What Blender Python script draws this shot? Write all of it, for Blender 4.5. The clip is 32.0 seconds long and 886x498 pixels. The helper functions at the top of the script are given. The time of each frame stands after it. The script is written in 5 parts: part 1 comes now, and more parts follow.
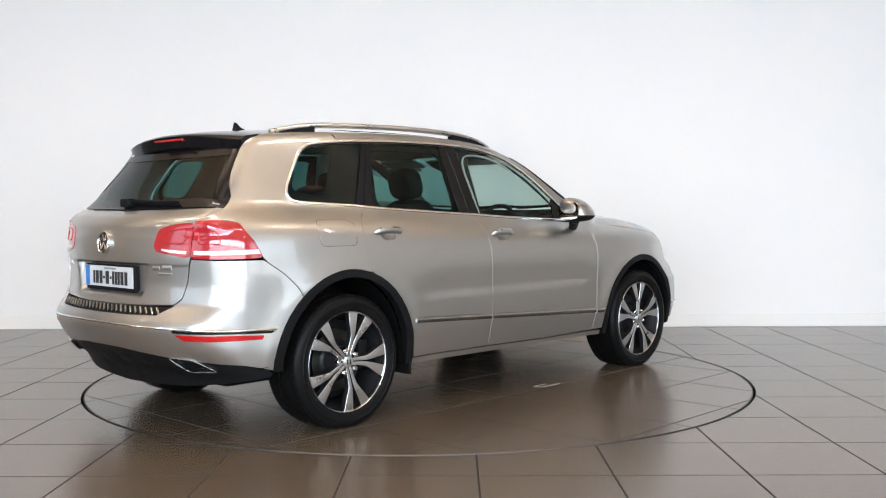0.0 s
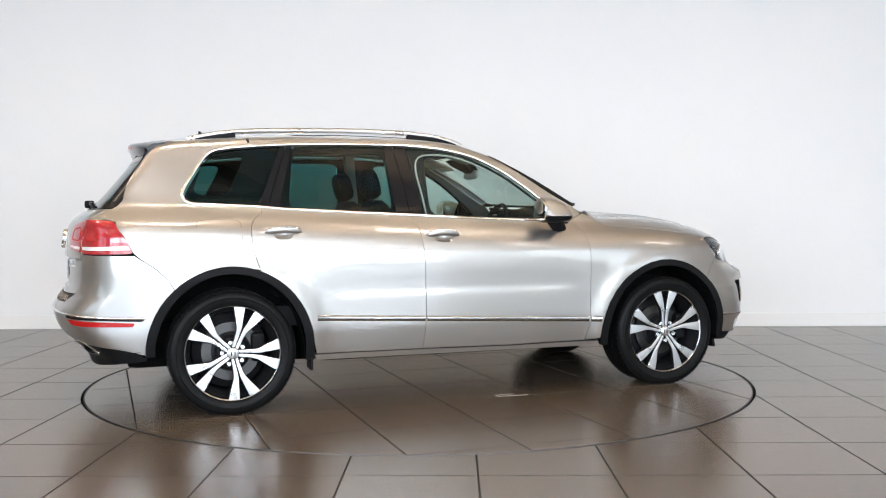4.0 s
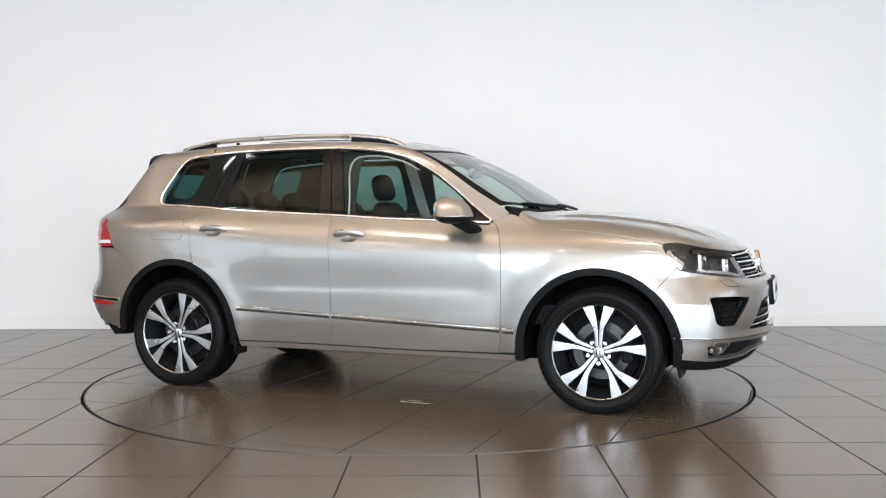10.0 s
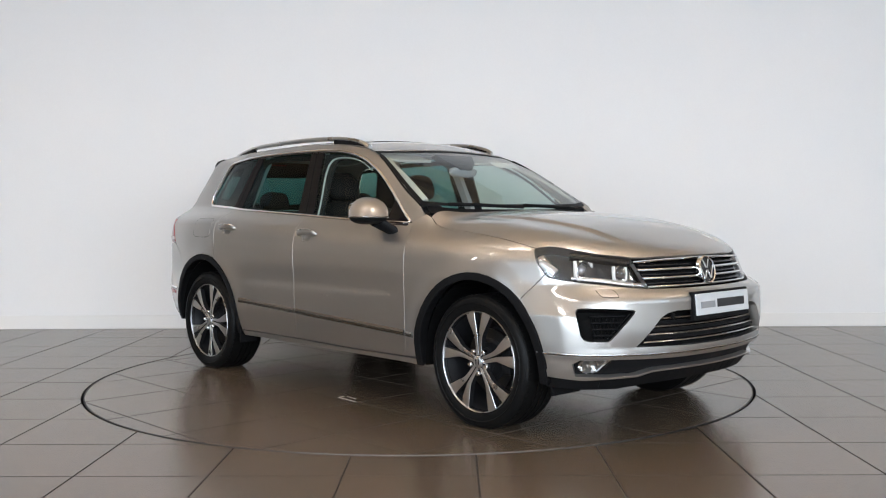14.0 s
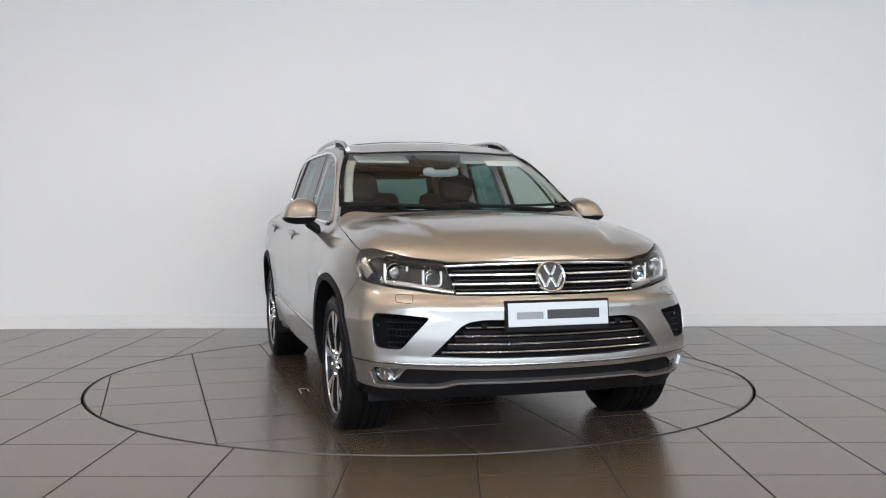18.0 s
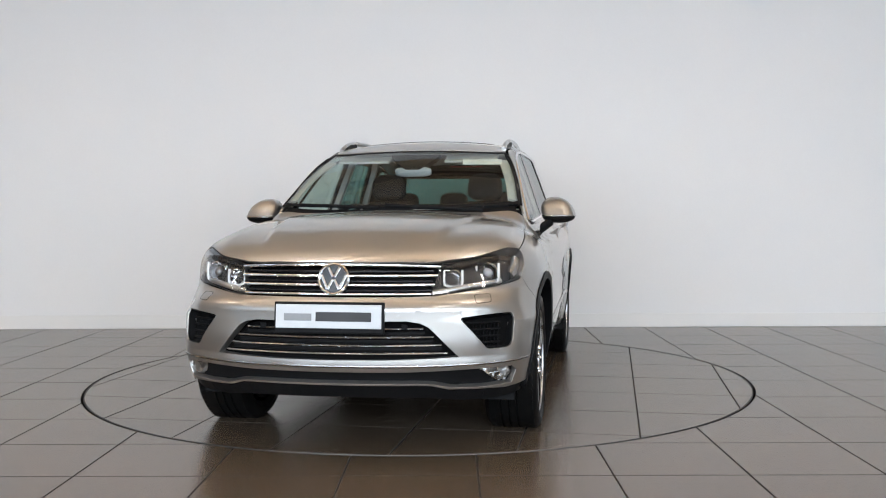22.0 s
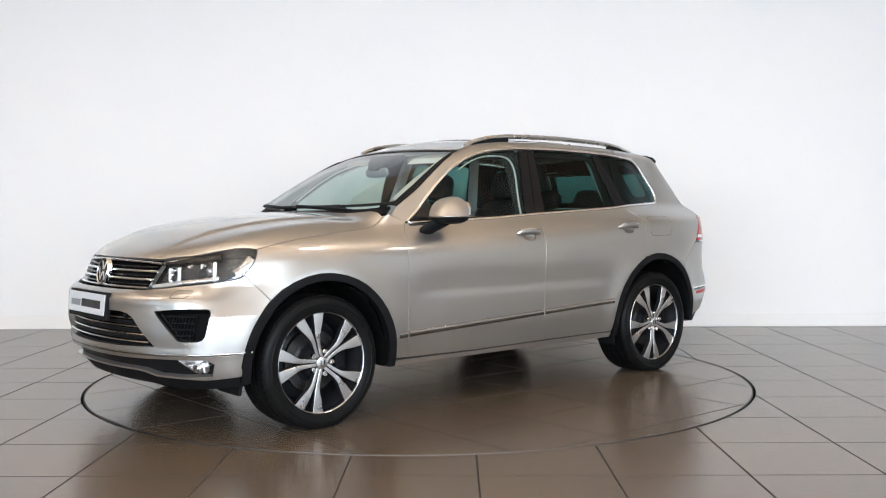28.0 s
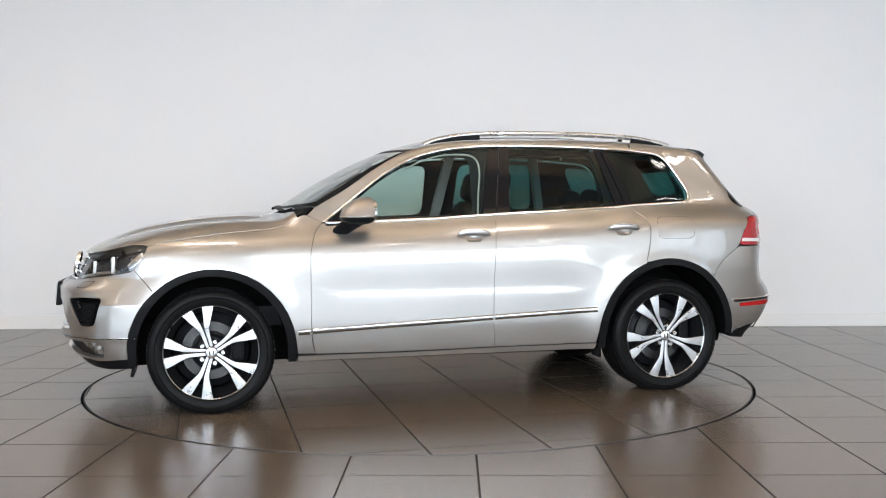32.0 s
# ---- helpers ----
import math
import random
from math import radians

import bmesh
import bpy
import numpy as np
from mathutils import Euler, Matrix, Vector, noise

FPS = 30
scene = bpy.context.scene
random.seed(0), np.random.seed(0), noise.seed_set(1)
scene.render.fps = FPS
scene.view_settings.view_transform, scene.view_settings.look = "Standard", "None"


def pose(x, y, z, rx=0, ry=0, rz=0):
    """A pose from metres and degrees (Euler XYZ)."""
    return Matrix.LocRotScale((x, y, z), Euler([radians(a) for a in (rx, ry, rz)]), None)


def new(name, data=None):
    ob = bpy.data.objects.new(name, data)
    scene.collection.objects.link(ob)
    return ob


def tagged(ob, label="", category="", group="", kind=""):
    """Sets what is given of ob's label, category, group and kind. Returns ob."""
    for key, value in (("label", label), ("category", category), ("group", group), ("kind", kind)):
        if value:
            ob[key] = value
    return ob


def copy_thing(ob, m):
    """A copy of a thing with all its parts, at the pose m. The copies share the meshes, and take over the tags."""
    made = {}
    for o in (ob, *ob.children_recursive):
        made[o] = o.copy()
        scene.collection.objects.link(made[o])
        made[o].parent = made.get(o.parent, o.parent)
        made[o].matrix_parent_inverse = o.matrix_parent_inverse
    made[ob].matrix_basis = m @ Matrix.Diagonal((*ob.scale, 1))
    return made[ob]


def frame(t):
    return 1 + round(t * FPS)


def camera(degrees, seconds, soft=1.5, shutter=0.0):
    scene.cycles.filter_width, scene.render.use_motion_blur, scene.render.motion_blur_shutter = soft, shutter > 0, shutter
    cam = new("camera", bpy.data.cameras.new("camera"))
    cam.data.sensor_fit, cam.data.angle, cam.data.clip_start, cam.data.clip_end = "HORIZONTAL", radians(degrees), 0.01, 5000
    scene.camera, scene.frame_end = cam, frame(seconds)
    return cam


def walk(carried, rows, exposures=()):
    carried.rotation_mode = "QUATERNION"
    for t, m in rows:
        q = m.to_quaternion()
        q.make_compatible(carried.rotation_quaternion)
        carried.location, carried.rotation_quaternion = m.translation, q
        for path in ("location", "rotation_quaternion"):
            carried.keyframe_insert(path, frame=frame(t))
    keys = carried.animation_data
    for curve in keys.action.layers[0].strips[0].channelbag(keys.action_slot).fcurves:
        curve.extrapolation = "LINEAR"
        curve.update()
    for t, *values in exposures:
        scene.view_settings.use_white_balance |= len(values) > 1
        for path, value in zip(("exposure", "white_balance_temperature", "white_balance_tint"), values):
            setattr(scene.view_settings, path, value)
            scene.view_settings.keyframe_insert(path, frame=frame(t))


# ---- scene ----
import itertools

# ---- camera ----
cam = camera(48.96, 32.0, 1.1)
EYE = (0.0, -6.9365, 1.178)
AIM = pose(*EYE, 90 - 2.20, 0, -1.343) @ pose(0, 0, 0, 0, 0, -.287)
EXPOSURES = [(t, .48 + v) for t, v in ((0, 0), (3, 0), (5, -.2), (6, -.35), (7, -.35), (8, -.05), (10, -.05), (12, -.08), (13, -.06), (14, -.3), (17, -.42), (22, -.42), (24, -.03), (25, 0), (30, 0), (31, -.17), (32, -.27))]
walk(cam, [(0.0, AIM), (32.0, AIM)], EXPOSURES)

# ---- world and large lights ----
world = bpy.data.worlds.new("sky")
scene.world = world
world.use_nodes = True
sky = world.node_tree.nodes.new("ShaderNodeTexSky")
sky.sky_type, sky.sun_disc = "NISHITA", False
sky.sun_elevation, sky.sun_rotation = radians(38), radians(160)
world.node_tree.links.new(sky.outputs[0], world.node_tree.nodes["Background"].inputs[0])
world.node_tree.nodes["Background"].inputs[1].default_value = .08

GRID = -1.96                      # the room's turn against the camera's line, degrees
ROOM = pose(0, 0, 0, 0, 0, GRID)
WALL_Y, WINDOW_Y, ROOM_X, ROOM_H = 2.94, -11.0, 10.0, 4.8


def area_light(name, m, sx, sy, watts, colour):
    lamp = bpy.data.lights.new(name, "AREA")
    lamp.shape, lamp.size, lamp.size_y, lamp.energy, lamp.color = "RECTANGLE", sx, sy, watts, colour
    ob = new(name, lamp)
    ob.matrix_world = m
    return ob


# daylight in the glazed front behind the camera
# (bright sky above the transom, the duller street below it)
area_light("daylight", ROOM @ pose(.5, WINDOW_Y - .35, 3.42, 90, 0, 0), 16.6, 1.3, 900, (.775, .872, 1.0))
area_light("daylight_low", ROOM @ pose(.5, WINDOW_Y - .35, 1.5, 90, 0, 0), 16.6, 2.4, 680, (.775, .872, 1.0))
# weak fill lamps added outside the unseen side bays
for side, watts in ((-1, 80), (1, 120)):
    area_light("side_fill", ROOM @ pose(side * (ROOM_X + .35), -7.9, 2.4, 90, 0, 90 * side), 5.4, 3.1, watts, (.775, .872, 1.0))


# rows of short hung lights; two added fill troughs brighten the ceiling over the turntable
LAMP_ROWS, LAMP_COLS, LAMP_Z = (-1.8, -4.6, -7.4), (-7.0, -4.2, -1.4, 1.6, 5.2), ROOM_H - .9
FILL_TROUGHS = ((-.9, 130), (-3.3, 95))
for x, y in itertools.product(LAMP_COLS, LAMP_ROWS):
    area_light("hung_light", ROOM @ pose(x, y, LAMP_Z), .9, .12, 9, (1.0, .94, .91))
# upward fill on the ceiling, an added source without a known fixture
for y, watts in FILL_TROUGHS:
    area_light("uplight", ROOM @ pose(-.8, y, LAMP_Z + .08, 180, 0, 0), 13.4, .12, watts, (1.0, .945, .90))


# ---- materials ----
def mat(name, colour, rough=.5, metal=0.0, vary=.12, scale=6.0, fine=60.0, bump=0.0, coat=0.0, stretch=(1, 1, 1), spread=0.0, glow=0.0, ior=1.5, spec=.5):
    """A surface with two scales of uneven colour, gloss and relief."""
    m = bpy.data.materials.new(name)
    m.use_nodes = True
    nt = m.node_tree
    b = nt.nodes["Principled BSDF"]
    link = nt.links.new
    co = nt.nodes.new("ShaderNodeTexCoord")
    mp = nt.nodes.new("ShaderNodeMapping")
    mp.inputs["Scale"].default_value = stretch
    link(co.outputs["Object"], mp.inputs[0])
    big, small = nt.nodes.new("ShaderNodeTexNoise"), nt.nodes.new("ShaderNodeTexNoise")
    for n, s, d in ((big, scale, 3), (small, fine, 4)):
        n.inputs["Scale"].default_value, n.inputs["Detail"].default_value = s, d
        link(mp.outputs[0], n.inputs["Vector"])
    mix = nt.nodes.new("ShaderNodeMath")
    mix.operation = "ADD"
    link(big.outputs[0], mix.inputs[0])
    link(small.outputs[0], mix.inputs[1])
    last = mix.outputs[0]
    if spread:
        info = nt.nodes.new("ShaderNodeObjectInfo")
        k = nt.nodes.new("ShaderNodeMath")
        k.operation, k.inputs[1].default_value = "MULTIPLY_ADD", spread
        link(info.outputs["Random"], k.inputs[0])
        link(last, k.inputs[2])
        last = k.outputs[0]
    ramp = nt.nodes.new("ShaderNodeMapRange")
    ramp.inputs["From Min"].default_value, ramp.inputs["From Max"].default_value = .6, 1.4 + spread
    ramp.inputs["To Min"].default_value, ramp.inputs["To Max"].default_value = 1 - vary, 1 + vary
    link(last, ramp.inputs["Value"])
    tint = nt.nodes.new("ShaderNodeVectorMath")
    tint.operation = "SCALE"
    tint.inputs[0].default_value = colour
    link(ramp.outputs[0], tint.inputs["Scale"])
    link(tint.outputs[0], b.inputs["Base Color"])
    rr = nt.nodes.new("ShaderNodeMapRange")
    rr.inputs["From Min"].default_value, rr.inputs["From Max"].default_value = .3, .7
    rr.inputs["To Min"].default_value, rr.inputs["To Max"].default_value = rough * .85, min(1, rough * 1.15)
    link(big.outputs[0], rr.inputs["Value"])
    link(rr.outputs[0], b.inputs["Roughness"])
    b.inputs["Metallic"].default_value, b.inputs["IOR"].default_value, b.inputs["Specular IOR Level"].default_value = metal, ior, spec
    b.inputs["Coat Weight"].default_value, b.inputs["Coat Roughness"].default_value = coat, .03
    if bump:
        bp = nt.nodes.new("ShaderNodeBump")
        bp.inputs["Strength"].default_value, bp.inputs["Distance"].default_value = bump, .004
        link(small.outputs[0], bp.inputs["Height"])
        link(bp.outputs[0], b.inputs["Normal"])
    if glow:
        b.inputs["Emission Color"].default_value = (*colour, 1)
        b.inputs["Emission Strength"].default_value = glow
    return m


def glass(name, tint, gloss=.028, power=5.0):
    """Thin glass: clear with a tint, and gloss by its angle."""
    m = bpy.data.materials.new(name)
    m.use_nodes = True
    nt = m.node_tree
    nt.nodes.remove(nt.nodes["Principled BSDF"])
    t, g, mix, f, p, a = (nt.nodes.new("ShaderNode" + k) for k in ("BsdfTransparent", "BsdfGlossy", "MixShader", "LayerWeight", "Math", "Math"))
    t.inputs[0].default_value, g.inputs["Roughness"].default_value, f.inputs[0].default_value = (*tint, 1), .01, .5
    p.operation, p.inputs[1].default_value = "POWER", power
    a.operation, a.inputs[1].default_value, a.inputs[2].default_value = "MULTIPLY_ADD", 1 - gloss, gloss
    nt.links.new(f.outputs["Facing"], p.inputs[0])
    nt.links.new(p.outputs[0], a.inputs[0])
    nt.links.new(a.outputs[0], mix.inputs[0])
    nt.links.new(t.outputs[0], mix.inputs[1])
    nt.links.new(g.outputs[0], mix.inputs[2])
    nt.links.new(mix.outputs[0], nt.nodes["Material Output"].inputs[0])
    return m


def even_gloss(m, rough):
    b = m.node_tree.nodes["Principled BSDF"]
    m.node_tree.links.remove(b.inputs["Roughness"].links[0])
    b.inputs["Roughness"].default_value = rough
    return m


def car_paint():
    """Champagne-silver metallic paint: fine flakes under a clear coat."""
    m = mat("champagne_paint", (.372, .357, .335), .3, .89, .008, 2, 30, 0, 1.0)
    m.node_tree.nodes["Principled BSDF"].inputs["Coat IOR"].default_value = 1.7
    return even_gloss(m, .36)


PAINT = car_paint()
M_WALL = mat("white_wall_paint", (.79, .80, .805), .65, 0, .02, 1.2, 90, .08)
M_SIDE = mat("off_white_wall_paint", (.76, .74, .71), .7, 0, .04, 1.0, 70, .08)
M_TANWALL = mat("tan_wall_panel", (.40, .33, .26), .6, 0, .08, 1.0, 50, .08)
M_SKIRT = mat("white_gloss_paint", (.78, .78, .77), .35, 0, .02, 2, 80, .03)
M_CEIL = mat("tan_ceiling_board", (.84, .65, .45), .7, 0, .1, 1.5, 40, .1)
M_BEAM = mat("brown_timber", (.30, .215, .14), .6, 0, .2, 3, 50, .15)
M_TILE = mat("taupe_stone_tile", (.094, .069, .048), .27, 0, .075, 1.6, 26, 0, 0, (1, 4, 1), .5, ior=1.6, spec=.75)
even_gloss(M_TILE, .25)
M_GROUT = mat("dark_grout", (.045, .04, .035), .85, 0, .2, 8, 90, .2)
M_STEEL = mat("brushed_steel", (.11, .105, .10), .4, 1, .08, 8, 120, .05)
M_FRAME = mat("grey_window_frame", (.32, .33, .34), .45, .3, .05, 4, 60)
M_CHROME = mat("chrome", (.82, .82, .82), .07, 1, .03, 6, 90)
M_SATIN = mat("satin_aluminium", (.60, .60, .60), .28, 1, .04, 6, 120)
M_BLACK = mat("black_plastic", (.007, .007, .0075), .5, 0, .15, 9, 160, .08, spec=.09)
M_VOID = mat("dark_liner", (.004, .004, .004), .9, 0, .2, 9, 90, .05, spec=.08)
M_GLOSS = mat("gloss_black", (.006, .006, .007), .10, 0, .1, 6, 90, spec=.28)
M_RUBBER = mat("tyre_rubber", (.005, .005, .005), .42, 0, .2, 12, 140, .12, spec=.10)
M_ALLOY = mat("polished_alloy", (.55, .55, .55), .30, 1, .05, 10, 200)
M_RIMBLACK = mat("black_rim_paint", (.010, .010, .011), .4, 0, .1, 8, 90, spec=.25)
M_DISC = mat("brake_iron", (.07, .068, .066), .4, 1, .15, 14, 90, .1)
M_LEATHER = mat("black_leather", (.014, .014, .015), .6, 0, .15, 14, 120, .15, spec=.15)
M_TRIM = mat("light_grey_trim", (.44, .43, .40), .7, 0, .06, 10, 160, .1)
M_DASH = mat("dark_dash_plastic", (.016, .016, .017), .65, 0, .1, 10, 120, .1, spec=.12)
M_RED = mat("red_lamp_plastic", (.34, .008, .014), .10, 0, .15, 14, 60, .02, .9)
M_CLEARRED = mat("deep_red_reflector", (.36, .008, .008), .16, 0, .2, 40, 160, .1, 0, spec=.4)
M_LAMPWHITE = mat("white_lamp_plastic", (.66, .65, .63), .15, 0, .06, 20, 90, .05, .5)
M_STRIP = mat("satin_trim_strip", (.36, .355, .345), .20, 1, .05, 6, 120)
M_LAMPGREY = mat("lamp_reflector_grey", (.36, .36, .37), .32, 1, .08, 10, 80)
M_LAMPDARK = mat("lamp_housing_dark", (.03, .03, .032), .25, .3, .1, 10, 80)
M_PLATE = mat("white_number_plate", (.50, .52, .535), .35, 0, .03, 10, 90)
M_BLUE = mat("blue_plate_band", (.03, .18, .50), .35, 0, .04, 10, 90)
M_INK = mat("black_print", (.02, .02, .022), .5, 0, .05, 10, 90)
M_GREYINK = mat("grey_print", (.22, .23, .24), .5, 0, .05, 10, 90)
M_PAPER = mat("white_paper_disc", (.75, .76, .72), .6, 0, .04, 10, 90)
M_TAPE = mat("worn_tape", (.36, .36, .34), .6, 0, .2, 20, 90)
M_TUBE = mat("lit_diffuser", (1.0, .88, .72), .5, 0, .01, 3, 20, glow=6.0)
G_CLEAR = glass("green_tinted_glass", (.62, .76, .72))
G_DARK = glass("dark_privacy_glass", (.13, .30, .29))
G_SCREEN = glass("windscreen_glass", (.76, .85, .82), .02, 3.8)
G_LENS = glass("clear_lamp_cover", (.92, .93, .94), .06)
G_ROOM = glass("window_glass", (.95, .97, .98))


# ---- making meshes ----
def mesh_ob(name, verts, faces, material, parent=None, label="", smooth=False, normals=None):
    me = bpy.data.meshes.new(name)
    me.from_pydata([tuple(map(float, v)) for v in verts], [], [tuple(map(int, f)) for f in faces])
    for m in (material if isinstance(material, (list, tuple)) else [material]):
        me.materials.append(m)
    if smooth:
        me.polygons.foreach_set("use_smooth", [True] * len(me.polygons))
    if normals is not None:
        me.normals_split_custom_set_from_vertices([tuple(map(float, n)) for n in normals])
    ob = new(name, me)
    if parent:
        ob.parent = parent
    if label:
        ob["label"] = label
    return ob


def part(name, bm, material, parent, label="", smooth=False):
    """Links a bmesh as one mesh object under a thing or a part."""
    me = bpy.data.meshes.new(name)
    bmesh.ops.recalc_face_normals(bm, faces=bm.faces)
    bm.to_mesh(me)
    bm.free()
    for m in (material if isinstance(material, (list, tuple)) else [material]):
        me.materials.append(m)
    if smooth:
        me.polygons.foreach_set("use_smooth", [True] * len(me.polygons))
        me.set_sharp_from_angle(angle=radians(38))
    ob = new(name, me)
    if parent:
        ob.parent = parent
    if label:
        ob["label"] = label
    return ob


def add_box(bm, centre, size, m=None, bevel=0.0, segs=2):
    """A box with softened edges, added to bm."""
    start = set(bm.verts)
    made = bmesh.ops.create_cube(bm, size=1.0)["verts"]
    for v in made:
        v.co = Vector((v.co.x * size[0], v.co.y * size[1], v.co.z * size[2]))
    if bevel:
        es = {e for v in made for e in v.link_edges}
        bmesh.ops.bevel(bm, geom=list(es), offset=bevel, segments=segs, profile=.6, affect="EDGES")
    for v in bm.verts:
        if v not in start:
            v.co = (m @ v.co if m else v.co) + Vector(centre)
    return bm


def box(centre, size, m=None, bevel=0.0, segs=2):
    return add_box(bmesh.new(), centre, size, m, bevel, segs)


def lathe(bm, profile, steps, m=None, mats=None):
    """Turns (radius, along) points round the y axis."""
    rings = []
    for r, a in profile:
        rings.append([bm.verts.new((r * math.cos(2 * math.pi * i / steps), a, r * math.sin(2 * math.pi * i / steps))) for i in range(steps)])
    for k in range(len(rings) - 1):
        for i in range(steps):
            j = (i + 1) % steps
            f = bm.faces.new((rings[k][i], rings[k][j], rings[k + 1][j], rings[k + 1][i]))
            if mats:
                f.material_index = mats[k]
    if m:
        for ring in rings:
            for v in ring:
                v.co = m @ v.co
    return bm


def spline(pts, n=6):
    """Points along a smooth curve through pts (Catmull-Rom)."""
    q = [np.array(p, float) for p in pts]
    q = [2 * q[0] - q[1]] + q + [2 * q[-1] - q[-2]]
    out = []
    for i in range(1, len(q) - 2):
        for s in np.linspace(0, 1, n, endpoint=False):
            a, b, c, d = q[i - 1:i + 3]
            out.append(.5 * (2 * b + (c - a) * s + (2 * a - 5 * b + 4 * c - d) * s * s + (3 * b - a - 3 * c + d) * s ** 3))
    return [tuple(p) for p in out] + [tuple(q[-2])]


def rounded(pts, r, n=4):
    """A closed outline with its corners rounded."""
    out, k = [], len(pts)
    for i in range(k):
        p, a, b = (np.array(pts[j % k], float) for j in (i, i - 1, i + 1))
        da, db = a - p, b - p
        la, lb = np.linalg.norm(da), np.linalg.norm(db)
        s = min(r, la * .45, lb * .45)
        a, b = p + da / la * s, p + db / lb * s
        out += [tuple((1 - t) ** 2 * a + 2 * t * (1 - t) * p + t * t * b) for t in np.linspace(0, 1, n)]
    return out


# ---- the car's outer form: |y| < side, x < front, x > rear, z < top, joined with rounded edges ----
def curve(*pts):
    """A smooth monotone curve through (a, b) points."""
    xs, ys = np.array([q[0] for q in pts], float), np.array([q[1] for q in pts], float)
    h, d = np.diff(xs), np.diff(ys) / np.diff(xs)
    m = np.concatenate(([d[0]], np.where(d[1:] * d[:-1] > 0, 2 * d[1:] * d[:-1] / (d[1:] + d[:-1] + 1e-12 * (np.abs(d[1:] + d[:-1]) < 1e-9)), 0), [d[-1]]))

    def f(v):
        v = np.clip(np.asarray(v, float), xs[0], xs[-1])
        i = np.clip(np.searchsorted(xs, v) - 1, 0, len(h) - 1)
        s = (v - xs[i]) / h[i]
        return (ys[i] * (1 + 2 * s) * (1 - s) ** 2 + m[i] * h[i] * s * (1 - s) ** 2
                + ys[i + 1] * s * s * (3 - 2 * s) + m[i + 1] * h[i] * s * s * (s - 1))
    return f


def round_max(a, b, k):
    h = np.maximum(k - np.abs(a - b), 0) / k
    return np.maximum(a, b) + h * h * k / 4


SIDE_W = curve((.15, .845), (.25, .885), (.32, .905), (.42, .925), (.5, .937), (.58, .941), (.7, .946), (.82, .950), (.92, .946), (.985, .935), (1.03, .921), (1.07, .898), (1.10, .872), (1.13, .840), (1.16, .811), (1.2, .793), (1.3, .758), (1.45, .706), (1.6, .650), (1.72, .60), (1.9, .48))
SHOULDER = curve((-2.4, .075), (-1.65, .068), (-1.25, .045), (-.34, 0), (.3, -.028), (.78, -.048), (1.2, -.058), (1.8, -.06))
HOUSE_CUT = curve((-2.4, .05), (-1.75, .056), (-1.6, .045), (-1.4, .018), (-1.15, 0), (0, 0))
SIDE_CUT = curve((-2.6, .40), (-2.4, .22), (-2.2, .105), (-2.0, .045), (-1.7, .01), (-1.3, 0), (1.2, 0), (1.55, .015), (1.8, .06), (2.0, .125), (2.2, .23), (2.4, .38), (2.6, .6))
FRONT_X = curve((.1, 2.20), (.22, 2.235), (.3, 2.30), (.4, 2.352), (.47, 2.373), (.55, 2.368), (.65, 2.345), (.74, 2.325), (.79, 2.30), (.86, 2.268), (.93, 2.235), (1.0, 2.16), (1.1, 1.9), (1.3, 1.4))
REAR_X = curve((.1, -2.08), (.24, -2.24), (.32, -2.27), (.42, -2.368), (.52, -2.434), (.60, -2.456), (.66, -2.425), (.72, -2.385), (.82, -2.372), (.95, -2.378), (1.04, -2.37), (1.10, -2.35), (1.15, -2.305), (1.22, -2.205), (1.38, -2.058), (1.53, -1.94), (1.63, -1.88), (1.8, -1.8))
TOP_Z = curve((-2.6, 1.40), (-2.2, 1.575), (-1.95, 1.622), (-1.6, 1.663), (-1.2, 1.688), (-.7, 1.697), (-.3, 1.69), (0, 1.666), (.2, 1.617), (.4, 1.545), (.6, 1.45), (.8, 1.335), (.95, 1.24), (1.03, 1.194), (1.09, 1.180), (1.2, 1.169), (1.45, 1.15), (1.75, 1.105), (2.0, 1.04), (2.2, .967), (2.3, .92), (2.5, .75))
TOP_CURVE = curve((-2.4, .14), (-1.5, .13), (-.3, .12), (.1, .12), (.4, .13), (.8, .14), (1.05, .11), (1.3, .07), (1.8, .065), (2.3, .12))


def ease(k):
    k = np.clip(k, 0, 1)
    return k * k * (3 - 2 * k)


def body(x, y, z):
    """Below zero inside the car's outer form."""
    y = np.abs(y)
    low = np.clip((.80 - z) / .15, 0, 1)
    cut = SIDE_CUT(x) * (1 - .58 * low * (x > 0)) + HOUSE_CUT(x) * ease((z - 1.09) / .13)
    flare = sum(.02 * np.exp(-((np.hypot((x - cx) / .485, (z - .36) / .5) - .98) / .19) ** 2) for cx in (-1.452, 1.437))
    # the hollow over the doors' lower crease
    hollow = .006 * ease((z - .645) / .075) * (1 - ease((z - .73) / .2)) * ease((x + .98) / .25) * ease((.86 - x) / .25)
    level = z - SHOULDER(x) * ease((z - .85) / .22)
    side = y - (SIDE_W(level) - cut + flare * np.clip((1.0 - z) / .2, 0, 1) - hollow)
    front = x - (FRONT_X(z) - .24 * y ** 2 - (.33 - .13 * low) * y ** 4)
    high = ease((z - 1.06) / .12)
    rear = REAR_X(z) - .012 * high + (.17 - .06 * high) * y ** 2 + (.16 - .07 * high) * y ** 4 - x
    top = (z - TOP_Z(x) + TOP_CURVE(x) * y ** 2) * .9
    g = round_max(side, rear, .07)
    g = round_max(g, top, .045 + .085 * np.clip((x - .85) / .4, 0, 1))
    return round_max(g, front, .06)


